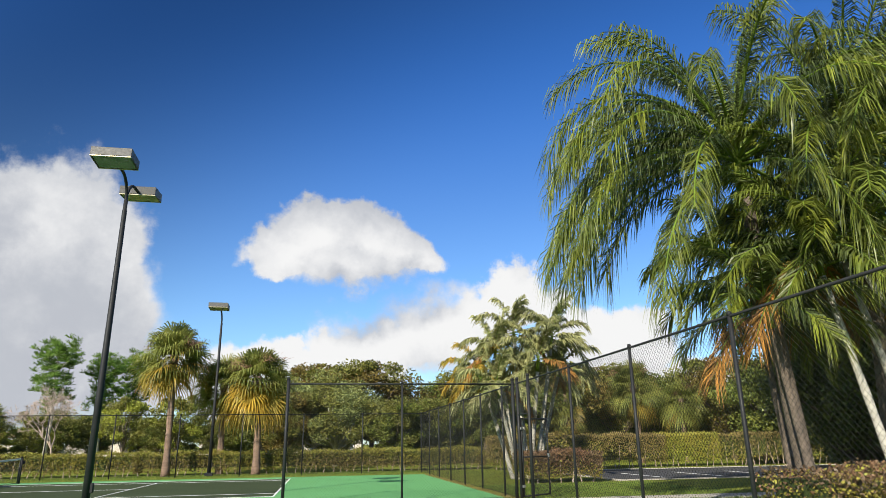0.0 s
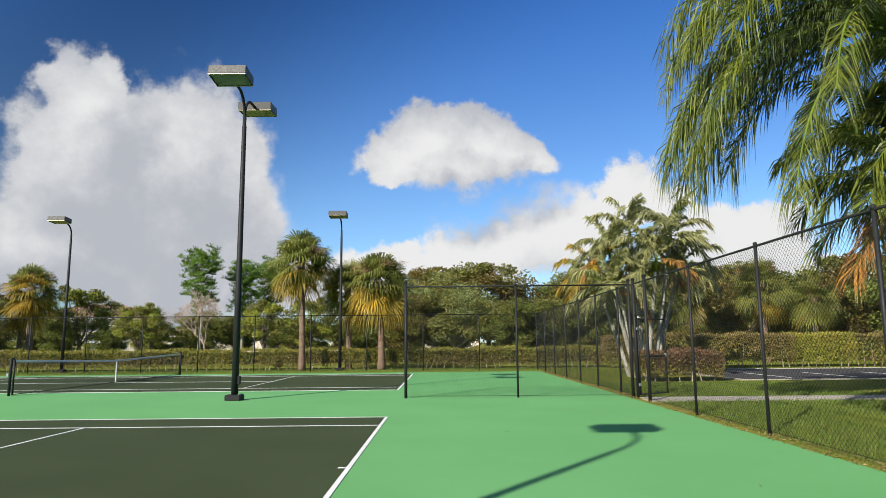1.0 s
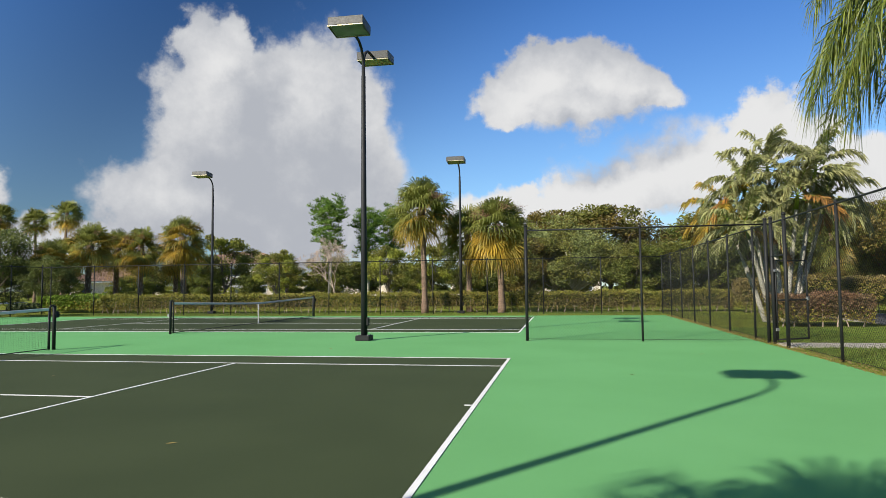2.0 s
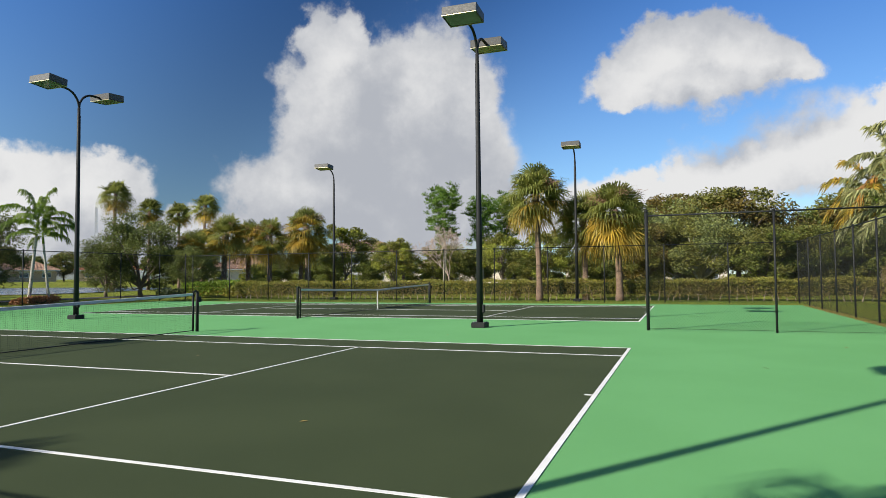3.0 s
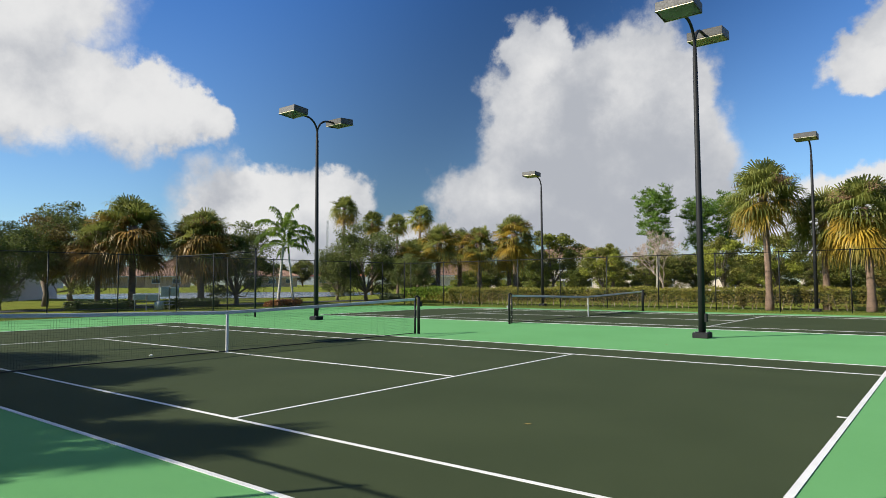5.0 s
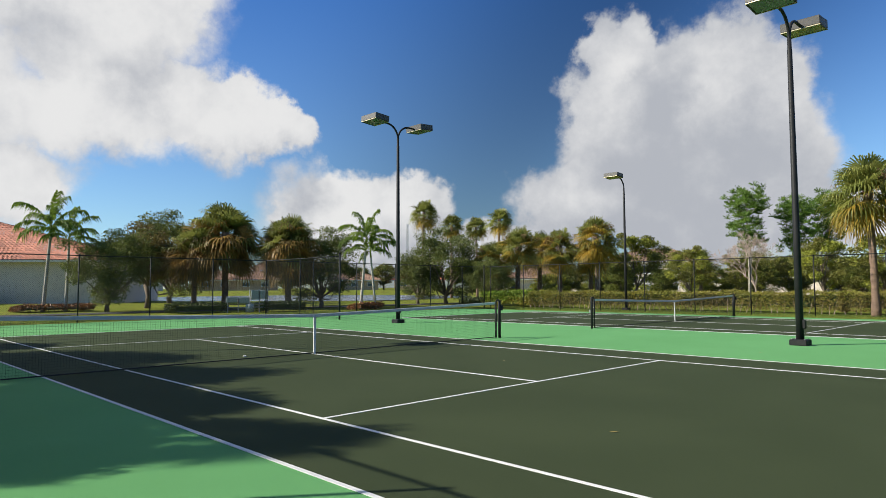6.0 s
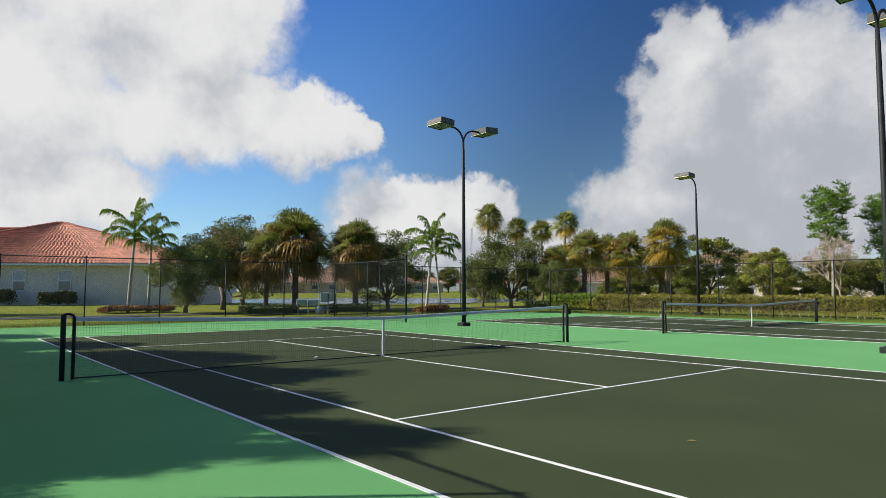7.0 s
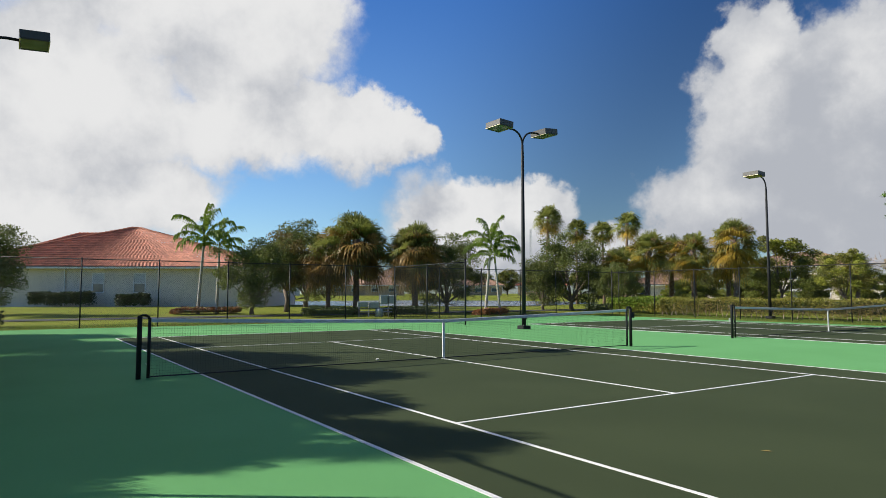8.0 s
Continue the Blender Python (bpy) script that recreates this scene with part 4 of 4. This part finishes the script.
for i, (x, y, h, lx, ly, n, ln, bark) in enumerate(((21.9, 2.9, 3.6, -0.3, 0.2, 18, 2.0, BARK_DARK), (22.6, 4.4, 4.8, -0.2, 0.2, 18, 2.6, BARK_DARK), (23.2, 2.3, 4.6, -0.6, 0.4, 18, 2.9, BARK_PALE), (24.4, 2.8, 5.2, -0.7, 0.5, 17, 3.2, BARK_PALE),
                                                    (25.6, 1.4, 5.6, -1.5, 1.0, 18, 3.4, BARK_PALE), (24.6, 1.4, 4.6, -1.3, 1.0, 15, 3.0, BARK_PALE))):
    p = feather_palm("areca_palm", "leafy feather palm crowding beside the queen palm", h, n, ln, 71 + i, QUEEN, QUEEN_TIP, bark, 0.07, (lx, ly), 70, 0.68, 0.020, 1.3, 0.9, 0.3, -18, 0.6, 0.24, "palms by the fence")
    move(p, x, y)

# shrubs and mulch at their foot
solid("mulch_bed", Geo().tube([(23.4, 2.5, -0.1), (23.4, 2.5, 0.01), (23.4, 2.5, 0.04)], [2.3, 2.2, 1.5], 22), MULCH, "red bark mulch bed under the palms", "mulch bed", smooth=True)
hedge("reddish leafy shrub in the mulch bed", 20.9, 1.3, 23.6, 3.1, 0.92, [HEDGE_RED, HEDGE], 81, 9000, 0.07, True, "shrub")
hedge("reddish leafy shrub in the mulch bed", 23.2, 0.2, 26.6, 2.2, 1.15, [HEDGE_RED, SHRUB_DARK], 82, 9000, 0.07, True, "shrub")
hedge("reddish clipped hedge beside the palm clump", 20.6, 16.6, 23.6, 18.4, 1.05, [HEDGE_RED, HEDGE], 83, 11000, 0.075, True)

# clipped hedges behind the far fence and the car park
hedge("long clipped hedge with bare lower stems", -18.0, 31.2, 3.0, 32.6, 1.14, [HEDGE, HEDGE_BARE], 84, 30000, 0.095)
hedge("long clipped hedge with bare lower stems", 3.0, 31.25, 22.5, 32.65, 1.16, [HEDGE, HEDGE_BARE], 85, 30000, 0.095)
hedge("tall clipped hedge behind the parking area", 22.5, 29.0, 33.0, 30.6, 1.80, [HEDGE_BARE, HEDGE], 86, 24000, 0.095)
hedge("bright green tall clipped hedge behind the parking area", 33.0, 29.1, 36.6, 30.7, 1.82, [HEDGE, GOLDEN], 87, 12000, 0.095)
hedge("tall clipped hedge behind the parking area", 36.6, 29.0, 60.0, 30.6, 1.80, [HEDGE_BARE, HEDGE], 88, 28000, 0.095)
hedge("loose green shrubs at the corner of the courts", -23.5, 32.0, -18.2, 34.0, 1.15, [FRESH, HEDGE], 89, 5200, 0.2, False, "shrub")
hedge("rounded dark shrub by the fence", -21.9, 27.6, -20.6, 28.9, 0.62, [SHRUB_DARK], 90, 1500, 0.12, False, "shrub")
for i, (x0, y0, x1, y1, h) in enumerate(((-27.8, 7.6, -26.4, 10.8, 0.55), (-26.4, 12.9, -25.0, 15.8, 0.6), (-24.5, -11.0, -23.0, -8.9, 0.7))):
    hedge("low dark shrub row on the lawn", x0, y0, x1, y1, h, [SHRUB_DARK], 91 + i, 2600, 0.12, False, "shrub")

# pines and the leafless tree behind the hedge
PINE_A = move(pine_tree(9.1, 101), -6.7, 44.9)
put(PINE_A, -4.1, 47.9, 140, 0.92)
put(PINE_A, -2.8, 51.3, 250, 0.98)
move(bare_tree(6.6, 102), -5.3, 42.2)

# broadleaf trees
OAK_T = move(broad_tree("oak_tree", "dark green rounded oak on the west lawn", 4.9, 2.3, 111, [OAK], 0.13, 54, 130, 0.155, 0.14, group="lawn oaks", squash=0.9), -33.0, 5.8, 0, 1.06)
for x, y, t, s in ((-46.0, 15.1, 40, 1.65), (-39.4, -10.6, 100, 1.28), (-72.0, 70.5, 200, 1.3), (-29.0, 33.2, 80, 1.35), (-32.0, 32.5, 10, 1.0), (-24.0, 33.6, 160, 0.8), (-30.2, 20.5, 250, 1.22)):
    put(OAK_T, x, y, t, s)
move(broad_tree("shade_tree", "rusty green shade tree on the west lawn", 6.6, 2.7, 112, [OAK, RUSTY], 0.2, 60, 110, 0.22, 0.34, group="lawn shade trees"), -36.4, 9.6, 0, 0.92)
GOLD_T = move(broad_tree("yellow_green_tree", "yellow green open tree behind the hedge", 6.4, 2.2, 113, [GOLDEN, OLIVE], 0.12, 40, 80, 0.24, 0.25, group="hedge trees"), -19.7, 50.8, 0, 1.12)
for x, y, t, s in ((-0.9, 42.9, 60, 0.8), (-12.5, 47.0, 120, 0.82), (2.5, 44.0, 200, 0.85), (-9.6, 50.0, 10, 0.7)):
    put(GOLD_T, x, y, t, s)
PALE_T = move(broad_tree("pale_leaf_tree", "pale green shrubby tree behind the hedge", 5.4, 2.9, 114, [LIGHT_LEAF, OLIVE], 0.18, 60, 110, 0.22, 0.2, BARK_PALE, "hedge trees"), 14.0, 42.1)
put(PALE_T, 12.4, 47.0, 90, 1.25)

# the woods behind: a few kinds, set out at uneven spacing
KINDS = [
    broad_tree("woodland_tree", "olive green woodland tree", 8.2, 3.6, 121, [WOODS, OLIVE], 0.2, 62, 100, 0.34, 0.18, group="woods"),
    broad_tree("woodland_tree", "dark green woodland tree", 7.4, 3.4, 122, [WOODS, OAK], 0.2, 62, 100, 0.34, 0.12, group="woods"),
    broad_tree("woodland_tree", "rusty olive woodland tree", 8.8, 3.8, 123, [OLIVE, RUSTY], 0.22, 62, 100, 0.34, 0.2, group="woods"),
    broad_tree("woodland_tree", "yellow green woodland tree", 6.4, 3.0, 124, [GOLDEN, WOODS], 0.16, 54, 95, 0.32, 0.12, group="woods"),
]
rw = random.Random(9)
spots = []
for i in range(22):                                   # tall wood north of the courts and car park
    spots.append((8.0 + 2.9 * i + rw.uniform(-1, 1), 53.0 + rw.uniform(-2, 3), rw.choice((0, 1, 2, 2, 3)), rw.uniform(0.72, 1.06)))
for i in range(14):                                   # lower growth before it
    spots.append((11.0 + 3.4 * i + rw.uniform(-1, 1), 42.5 + rw.uniform(-2, 4), rw.choice((0, 1, 2, 3)), rw.uniform(0.55, 0.74)))
for i in range(17):                                   # low trees behind the hedge, further west
    spots.append((-36.0 + 2.8 * i + rw.uniform(-1, 1), 58.0 + rw.uniform(-3, 6), rw.choice((1, 3, 0)), rw.uniform(0.48, 0.62)))
for i in (0, 1, 6, 7, 8, 9, 10, 11):
    spots.append((26.0 + 3.2 * i, 33.8 + rw.uniform(-0.6, 2.0), rw.choice((1, 3, 2)), rw.uniform(0.30, 0.42)))
for i in range(10):                                   # dark wood east of the car park
    spots.append((43.0 + 2.6 * (i % 3) + rw.uniform(-1, 1), 4.0 + 3.0 * i, rw.choice((1, 2, 1)), rw.uniform(0.8, 1.0)))
for x, y, k, s in spots:
    put(KINDS[k], x, y, rw.uniform(0, 360), s)
for i, ob in enumerate(KINDS):
    move(ob, 70 + 5 * i, 44 + 2 * i, 30 * i)
for x, y, k, s in ((27.0, 40.0, 1, 0.86), (30.5, 42.0, 2, 0.92), (33.4, 44.4, 1, 0.95), (36.8, 43.8, 2, 0.90), (40.2, 43.0, 1, 0.98), (43.4, 38.0, 2, 0.92), (47.0, 36.6, 1, 1.0)):
    put(KINDS[k], x, y, rw.uniform(0, 360), s)
for i in range(12):                                   # low growth on the far side of the lane
    put(KINDS[(1, 3, 0)[i % 3]], -66.0 + 3.4 * i, 75.0 + rw.uniform(-2, 2), rw.uniform(0, 360), rw.uniform(0.28, 0.42))
# dark evergreens behind the large palms
for x, y, t, s in ((30.2, 9.6, 0, 1.4), (31.6, 12.8, 60, 1.2), (34.6, 14.0, 190, 1.5), (32.8, 12.6, 80, 1.7), (29.4, 5.6, 160, 1.5), (33.0, 7.4, 240, 1.8), (37.6, 12.8, 300, 1.8), (36.8, 5.0, 30, 1.8), (31.0, 1.6, 110, 1.6)):
    put(OAK_T, x, y, t, s)
# far tree line beyond the lake
for i in range(34):
    a = radians(38 + 2.1 * i)
    d = 175 + rw.uniform(-15, 15)
    put(KINDS[i % 3], 12.8 - d * math.sin(a), -8.4 + d * math.cos(a), rw.uniform(0, 360), rw.uniform(0.7, 0.95))

# trees behind the near fence, whose shadows fall on the near court
for x, y, t, s in ((-17.5, -12.0, 0, 0.72), (-12.6, -11.6, 70, 0.84), (-8.4, -11.8, 150, 1.02), (-4.6, -11.6, 200, 0.98), (-0.8, -12.0, 20, 0.84), (1.6, -12.2, 90, 0.66), (8.4, -13.2, 250, 1.10)):
    put(PALM_B, x, y, t, s)
for x, y, t, s in ((-15.0, -12.8, 0, 0.85), (-11.6, -12.2, 60, 0.95), (-6.6, -12.4, 120, 1.05), (-2.6, -12.6, 120, 0.70)):
    put(OAK_T, x, y, t, s)
for x, y, t, s in ((-4.6, -15.0, 200, 0.74), (2.3, -12.7, 60, 0.68), (3.0, -13.8, 170, 0.66)):
    put(PALM_C, x, y, t, s)


put(WASHING, 0.3, -13.9, 40, 0.62)
put(WASHING, -1.4, -14.2, 160, 0.58)


# ---------------------------------------------------------------- houses
def tiled_slope(g, a, b, c, d, rows, cols):
    """Rows of curved roof tiles laid up a slope with eave a-b and top d-c."""
    a, b, c, d = (Vector(p) for p in (a, b, c, d))
    up = (b - a).cross(d - a).normalized()
    for i in range(rows):
        f0, f1 = i / rows, (i + 1) / rows
        l0, r0, l1, r1 = a.lerp(d, f0), b.lerp(c, f0), a.lerp(d, f1), b.lerp(c, f1)
        n = max(1, int(cols * (r0 - l0).length / (b - a).length))
        for j in range(n):
            p, q, m = l0.lerp(r0, j / n), l0.lerp(r0, (j + 1) / n), l0.lerp(r0, (j + 0.5) / n)
            u, v, w = l1.lerp(r1, j / n), l1.lerp(r1, (j + 1) / n), l1.lerp(r1, (j + 0.5) / n)
            k = len(g.v)
            g.v += [tuple(p), tuple(m + up * 0.10), tuple(q), tuple(v), tuple(w + up * 0.05), tuple(u)]
            g.f += [(k, k + 1, k + 4, k + 5), (k + 1, k + 2, k + 3, k + 4)]


def hip_roof(parent, x0, x1, y0, y1, z, h, ridge, mat, tile=0.36, label="red barrel tile hip roof"):
    """ridge: the length of the ridge, along x."""
    cx, cy = (x0 + x1) / 2, (y0 + y1) / 2
    p, q = (cx - ridge / 2, cy, z + h), (cx + ridge / 2, cy, z + h)
    A, B, C, D = (x0, y0, z), (x1, y0, z), (x1, y1, z), (x0, y1, z)
    g = Geo()
    rows = max(4, int(math.hypot(h, (y1 - y0) / 2) / (tile * 1.1)))
    tiled_slope(g, A, B, q, p, rows, int((x1 - x0) / tile))
    tiled_slope(g, B, C, q, q, rows, int((y1 - y0) / tile))
    tiled_slope(g, C, D, p, q, rows, int((x1 - x0) / tile))
    tiled_slope(g, D, A, p, p, rows, int((y1 - y0) / tile))
    roof = part("roof", g, mat, parent, label)
    caps = Geo()
    for a, b in ((A, p), (D, p), (B, q), (C, q), (p, q)):
        a, b = Vector(a), Vector(b)
        if (b - a).length > 0.1:
            n = max(2, int((b - a).length / 0.45))
            for i in range(n):
                s, e = a.lerp(b, i / n), a.lerp(b, (i + 1.1) / n)
                caps.tube([s + Vector((0, 0, 0.06)), e + Vector((0, 0, 0.04))], [0.15, 0.11], 6, False)
    part("ridge_tiles", caps, mat, roof, "rounded ridge tiles")
    f = Geo().box(x0 + 0.05, y0 + 0.05, z - 0.22, x1 - 0.05, y1 - 0.05, z - 0.02, 0.02)
    part("fascia", f, FASCIA, roof, "white fascia and gutter")
    return roof


def window(parent, x, y, z, w, h, shade=0.55):
    win = part("window", Geo().box(x - w / 2 - 0.08, y - 0.06, z - 0.08, x + w / 2 + 0.08, y + 0.02, z).box(x - w / 2 - 0.08, y - 0.06, z + h, x + w / 2 + 0.08, y + 0.02, z + h + 0.08)
               .box(x - w / 2 - 0.08, y - 0.06, z, x - w / 2, y + 0.02, z + h).box(x + w / 2, y - 0.06, z, x + w / 2 + 0.08, y + 0.02, z + h).box(x - w / 2, y - 0.045, z + h * 0.48, x + w / 2, y + 0.01, z + h * 0.52), FASCIA, parent, "white framed sash window")
    part("pane", Geo().box(x - w / 2, y - 0.02, z, x + w / 2, y - 0.008, z + h), SHADED_GLASS, win)
    part("blind", Geo().box(x - w / 2 + 0.02, y - 0.034, z + h * (1 - shade), x + w / 2 - 0.02, y - 0.022, z + h), SHUTTER, win, "pale lowered blind")
    return win


def near_house():
    """The facade looks along local -y."""
    ob = thing("house", "cream stucco house with red barrel tile roof", "house", pose(-57.2, 3.4, rise(-57, 0), 0, 0, 57))
    part("wall", Geo().box(-21.4, 0.0, -0.3, 11.2, 14.0, 3.80), STUCCO, ob, "cream stucco walls")
    hip_roof(ob, -22.2, 12.0, -0.8, 14.8, 3.96, 4.55, 0.8, TILE)
    hip_roof(ob, -22.3, 2.6, 3.4, 17.0, 4.02, 4.15, 6.4, TILE)
    for x in (-5.4, -1.3):
        window(ob, x, 0.0, 1.42, 1.05, 1.8)
    part("downpipe", Geo().tube([(-8.7, -0.08, 0.0), (-8.7, -0.08, 3.75)], 0.06, 8), FASCIA, ob, "white downpipe")
    return ob


near_house()
for u, half, h, seed in ((-7.9, 2.8, 1.35, 131), (-1.0, 1.35, 1.15, 132)):
    px, py = -57.2 + u * math.cos(radians(57)) + 1.9 * math.sin(radians(57)), 3.4 + u * math.sin(radians(57)) - 1.9 * math.cos(radians(57))
    hedge("dark clipped foundation shrub below the house window", px - half, py - 0.7, px + half, py + 0.7, h, [SHRUB_DARK], seed, 3200, 0.2, False, "shrub", 57)


def far_house(x, y, turn, w, d, wall, roof, h=3.0, storeys=1):
    ob = thing("house", "distant stucco house with hipped tile roof" if storeys == 1 else "distant two storey stucco house with tile roof", "house", pose(x, y, rise(x, y), 0, 0, turn), "distant houses")
    top = h * storeys
    part("wall", Geo().box(-w / 2, 0, -0.3, w / 2, d, top), wall, ob, "stucco walls")
    hip_roof(ob, -w / 2 - 0.7, w / 2 + 0.7, -0.7, d + 0.7, top + 0.2, 2.0, max(0.5, w - d), roof, 0.6, "hipped tile roof")
    for s in range(storeys):
        for i in range(int(w / 4)):
            window(ob, -w / 2 + 2.2 + 4.0 * i, 0.0, 0.9 + h * s, 1.5, 1.4, 0.4)
    return ob


for x, y, w, d, wall, roof in ((-124.0, 57.0, 10, 9, STUCCO_TAN, TILE_TAN), (-119.0, 63.5, 9, 8, STUCCO_TAN, TILE_TAN), (-115.5, 87.5, 12, 9, STUCCO_TAN, TILE_TAN), (-106.6, 100.8, 12, 9, STUCCO_TAN, TILE), (-128.0, 40.0, 12, 9, STUCCO, TILE_TAN)):
    far_house(x, y, math.degrees(math.atan2(12.8 - x, y + 8.4)), w, d, wall, roof, 2.2)
far_house(-136.3, 74.4, 58, 7, 8, STUCCO, TILE_TAN, 2.4, 2)
for x, y, t, w, s in ((-36.0, 86.0, 28, 15, 2), (-16.0, 82.0, 16, 18, 1), (8.0, 80.0, 2, 20, 1), (-56.0, 84.0, 40, 14, 1)):
    far_house(x, y, t, w, 10, STUCCO, TILE_TAN, 2.6, s)


# ---------------------------------------------------------------- small things on the lawn
def utility_boxes():
    z = rise(-27, 14)
    ob = thing("utility_station", "grey green irrigation pump cabinets on steel posts", "utility box", pose(-25.6, 11.9, z, 0, 0, 62))
    for x, w, z0, h, y in ((-1.0, 0.7, 0.62, 0.36, 0.0), (-0.25, 0.62, 0.55, 0.42, 0.0), (0.42, 0.5, 0.80, 0.62, 0.05), (0.95, 0.42, 0.85, 0.55, 0.05)):
        c = part("cabinet", Geo().box(x - w / 2, y - 0.2, z0, x + w / 2, y + 0.2, z0 + h, 0.02), BOX_GREY, ob, "grey green metal cabinet")
        part("cabinet_door", Geo().box(x - w / 2 + 0.04, y - 0.215, z0 + 0.04, x + w / 2 - 0.04, y - 0.202, z0 + h - 0.04, 0.004), BOX_GREY, c)
        part("handle", Geo().box(x + w / 2 - 0.1, y - 0.235, z0 + h * 0.45, x + w / 2 - 0.07, y - 0.214, z0 + h * 0.6), STEEL, c)
    for x in (-1.25, -0.6, 0.1, 0.7, 1.2):
        part("post", Geo().tube([(x, 0.22, -0.1), (x, 0.22, 1.5 if x > 0 else 1.0)], 0.035, 8), STEEL, ob)
    part("pump_tank", Geo().tube([(0.1, -0.1, 0.0), (0.1, -0.1, 0.48), (0.1, -0.1, 0.55)], [0.26, 0.26, 0.14], 14), BOX_GREY, ob, "round grey pressure tank", True)
    for z1 in (0.3, 0.5):
        part("pipe", Geo().tube([(-1.2, 0.1, z1), (1.2, 0.1, z1)], 0.04, 8), STEEL, ob)


utility_boxes()


def radio_mast(x, y, h):
    ob = thing("radio_mast", "thin distant steel lattice radio mast", "mast", pose(x, y, rise(x, y)))
    foot = [(0.9 * math.cos(w), 0.9 * math.sin(w)) for w in (0.3, 2.4, 4.5)]
    for u, v in foot:
        part("leg", Geo().tube([(u, v, -0.3), (u * 0.5, v * 0.5, h)], 0.09, 5), STEEL, ob)
    braces = Geo()
    for i in range(14):
        z0, z1 = h * i / 14, h * (i + 1) / 14
        for (u, v), (p, q) in zip(foot, foot[1:] + foot[:1]):
            s0, s1 = 1 - 0.5 * z0 / h, 1 - 0.5 * z1 / h
            braces.tube([(u * s0, v * s0, z0), (p * s1, q * s1, z1)], 0.05, 4, False)
    tagged(part("bracing", braces, STEEL, ob), kind="stuff")


radio_mast(-211.9, 190.4, 30.0)


def litter(name, label, x0, y0, x1, y1, n, seed, size, z):
    rng = np.random.default_rng(seed)
    p = np.stack([rng.uniform(x0, x1, n), rng.uniform(y0, y1, n), z + rng.uniform(0, 0.012, n)], 1)
    solid(name, Geo().leaves(p, size, rng, 0.85, 0.5), HEDGE_BARE, label, "leaf litter", kind="stuff")


litter("leaf_litter", "brown leaf litter along the edge of the slab", 17.98, -3.0, 18.42, 25.5, 5200, 301, 0.035, 0.0)
litter("leaf_litter", "brown leaf litter along the edge of the slab", -19.98, -9.0, -19.6, 25.5, 2200, 302, 0.04, 0.0)
for i, (x, y, t) in enumerate(((15.0, -3.6, 20), (16.3, -1.2, 80), (14.1, 3.1, 140), (9.2, -2.4, 30), (4.1, 1.9, 100), (7.3, 7.2, 60), (15.9, 6.6, 10))):
    dry = solid("dry_leaf", Geo().face((-0.05, 0, 0.002), (0, 0.012, 0.012), (0.055, 0.004, 0.004), (0, -0.012, 0.003)), PAPER if i == 0 else HEDGE_BARE, "small dry leaf lying on the court", "leaf", "fallen leaves")
    dry.matrix_basis = pose(x, y, 0.003, 0, 0, t)


def grass_blades(name, x0, y0, x1, y1, n, seed, skip=()):
    rng = np.random.default_rng(seed)
    p = np.stack([rng.uniform(x0, x1, n), rng.uniform(y0, y1, n), np.full(n, -0.03)], 1)
    for a, b, c, d in skip:
        p = p[~((p[:, 0] > a) & (p[:, 0] < c) & (p[:, 1] > b) & (p[:, 1] < d))]
    n = len(p)
    d = rng.normal(size=(n, 3)) * 0.035
    d[:, 2] = rng.uniform(0.05, 0.10, n)
    w = rng.normal(size=(n, 3))
    w[:, 2] = 0
    w *= (0.007 / (np.linalg.norm(w, axis=1) + 1e-6))[:, None]
    pts = np.stack([p - w, p + w, p + d], 1).reshape(-1, 3)
    g = Geo().arrays(pts, np.arange(3 * n).reshape(-1, 3))
    solid(name, g, BLADE, "short mown grass blades along the court fence", "grass", kind="stuff")


grass_blades("grass", 18.34, -2.0, 25.0, 16.0, 60000, 201, ((18.2, 8.5, 35, 9.8), (20.6, 0.6, 25.4, 5.2)))
grass_blades("grass", FX0 - 3.5, -10, FX0 + 0.3, 26, 24000, 202)
grass_blades("grass", FX0, Y1, FX1, 31.0, 26000, 203)
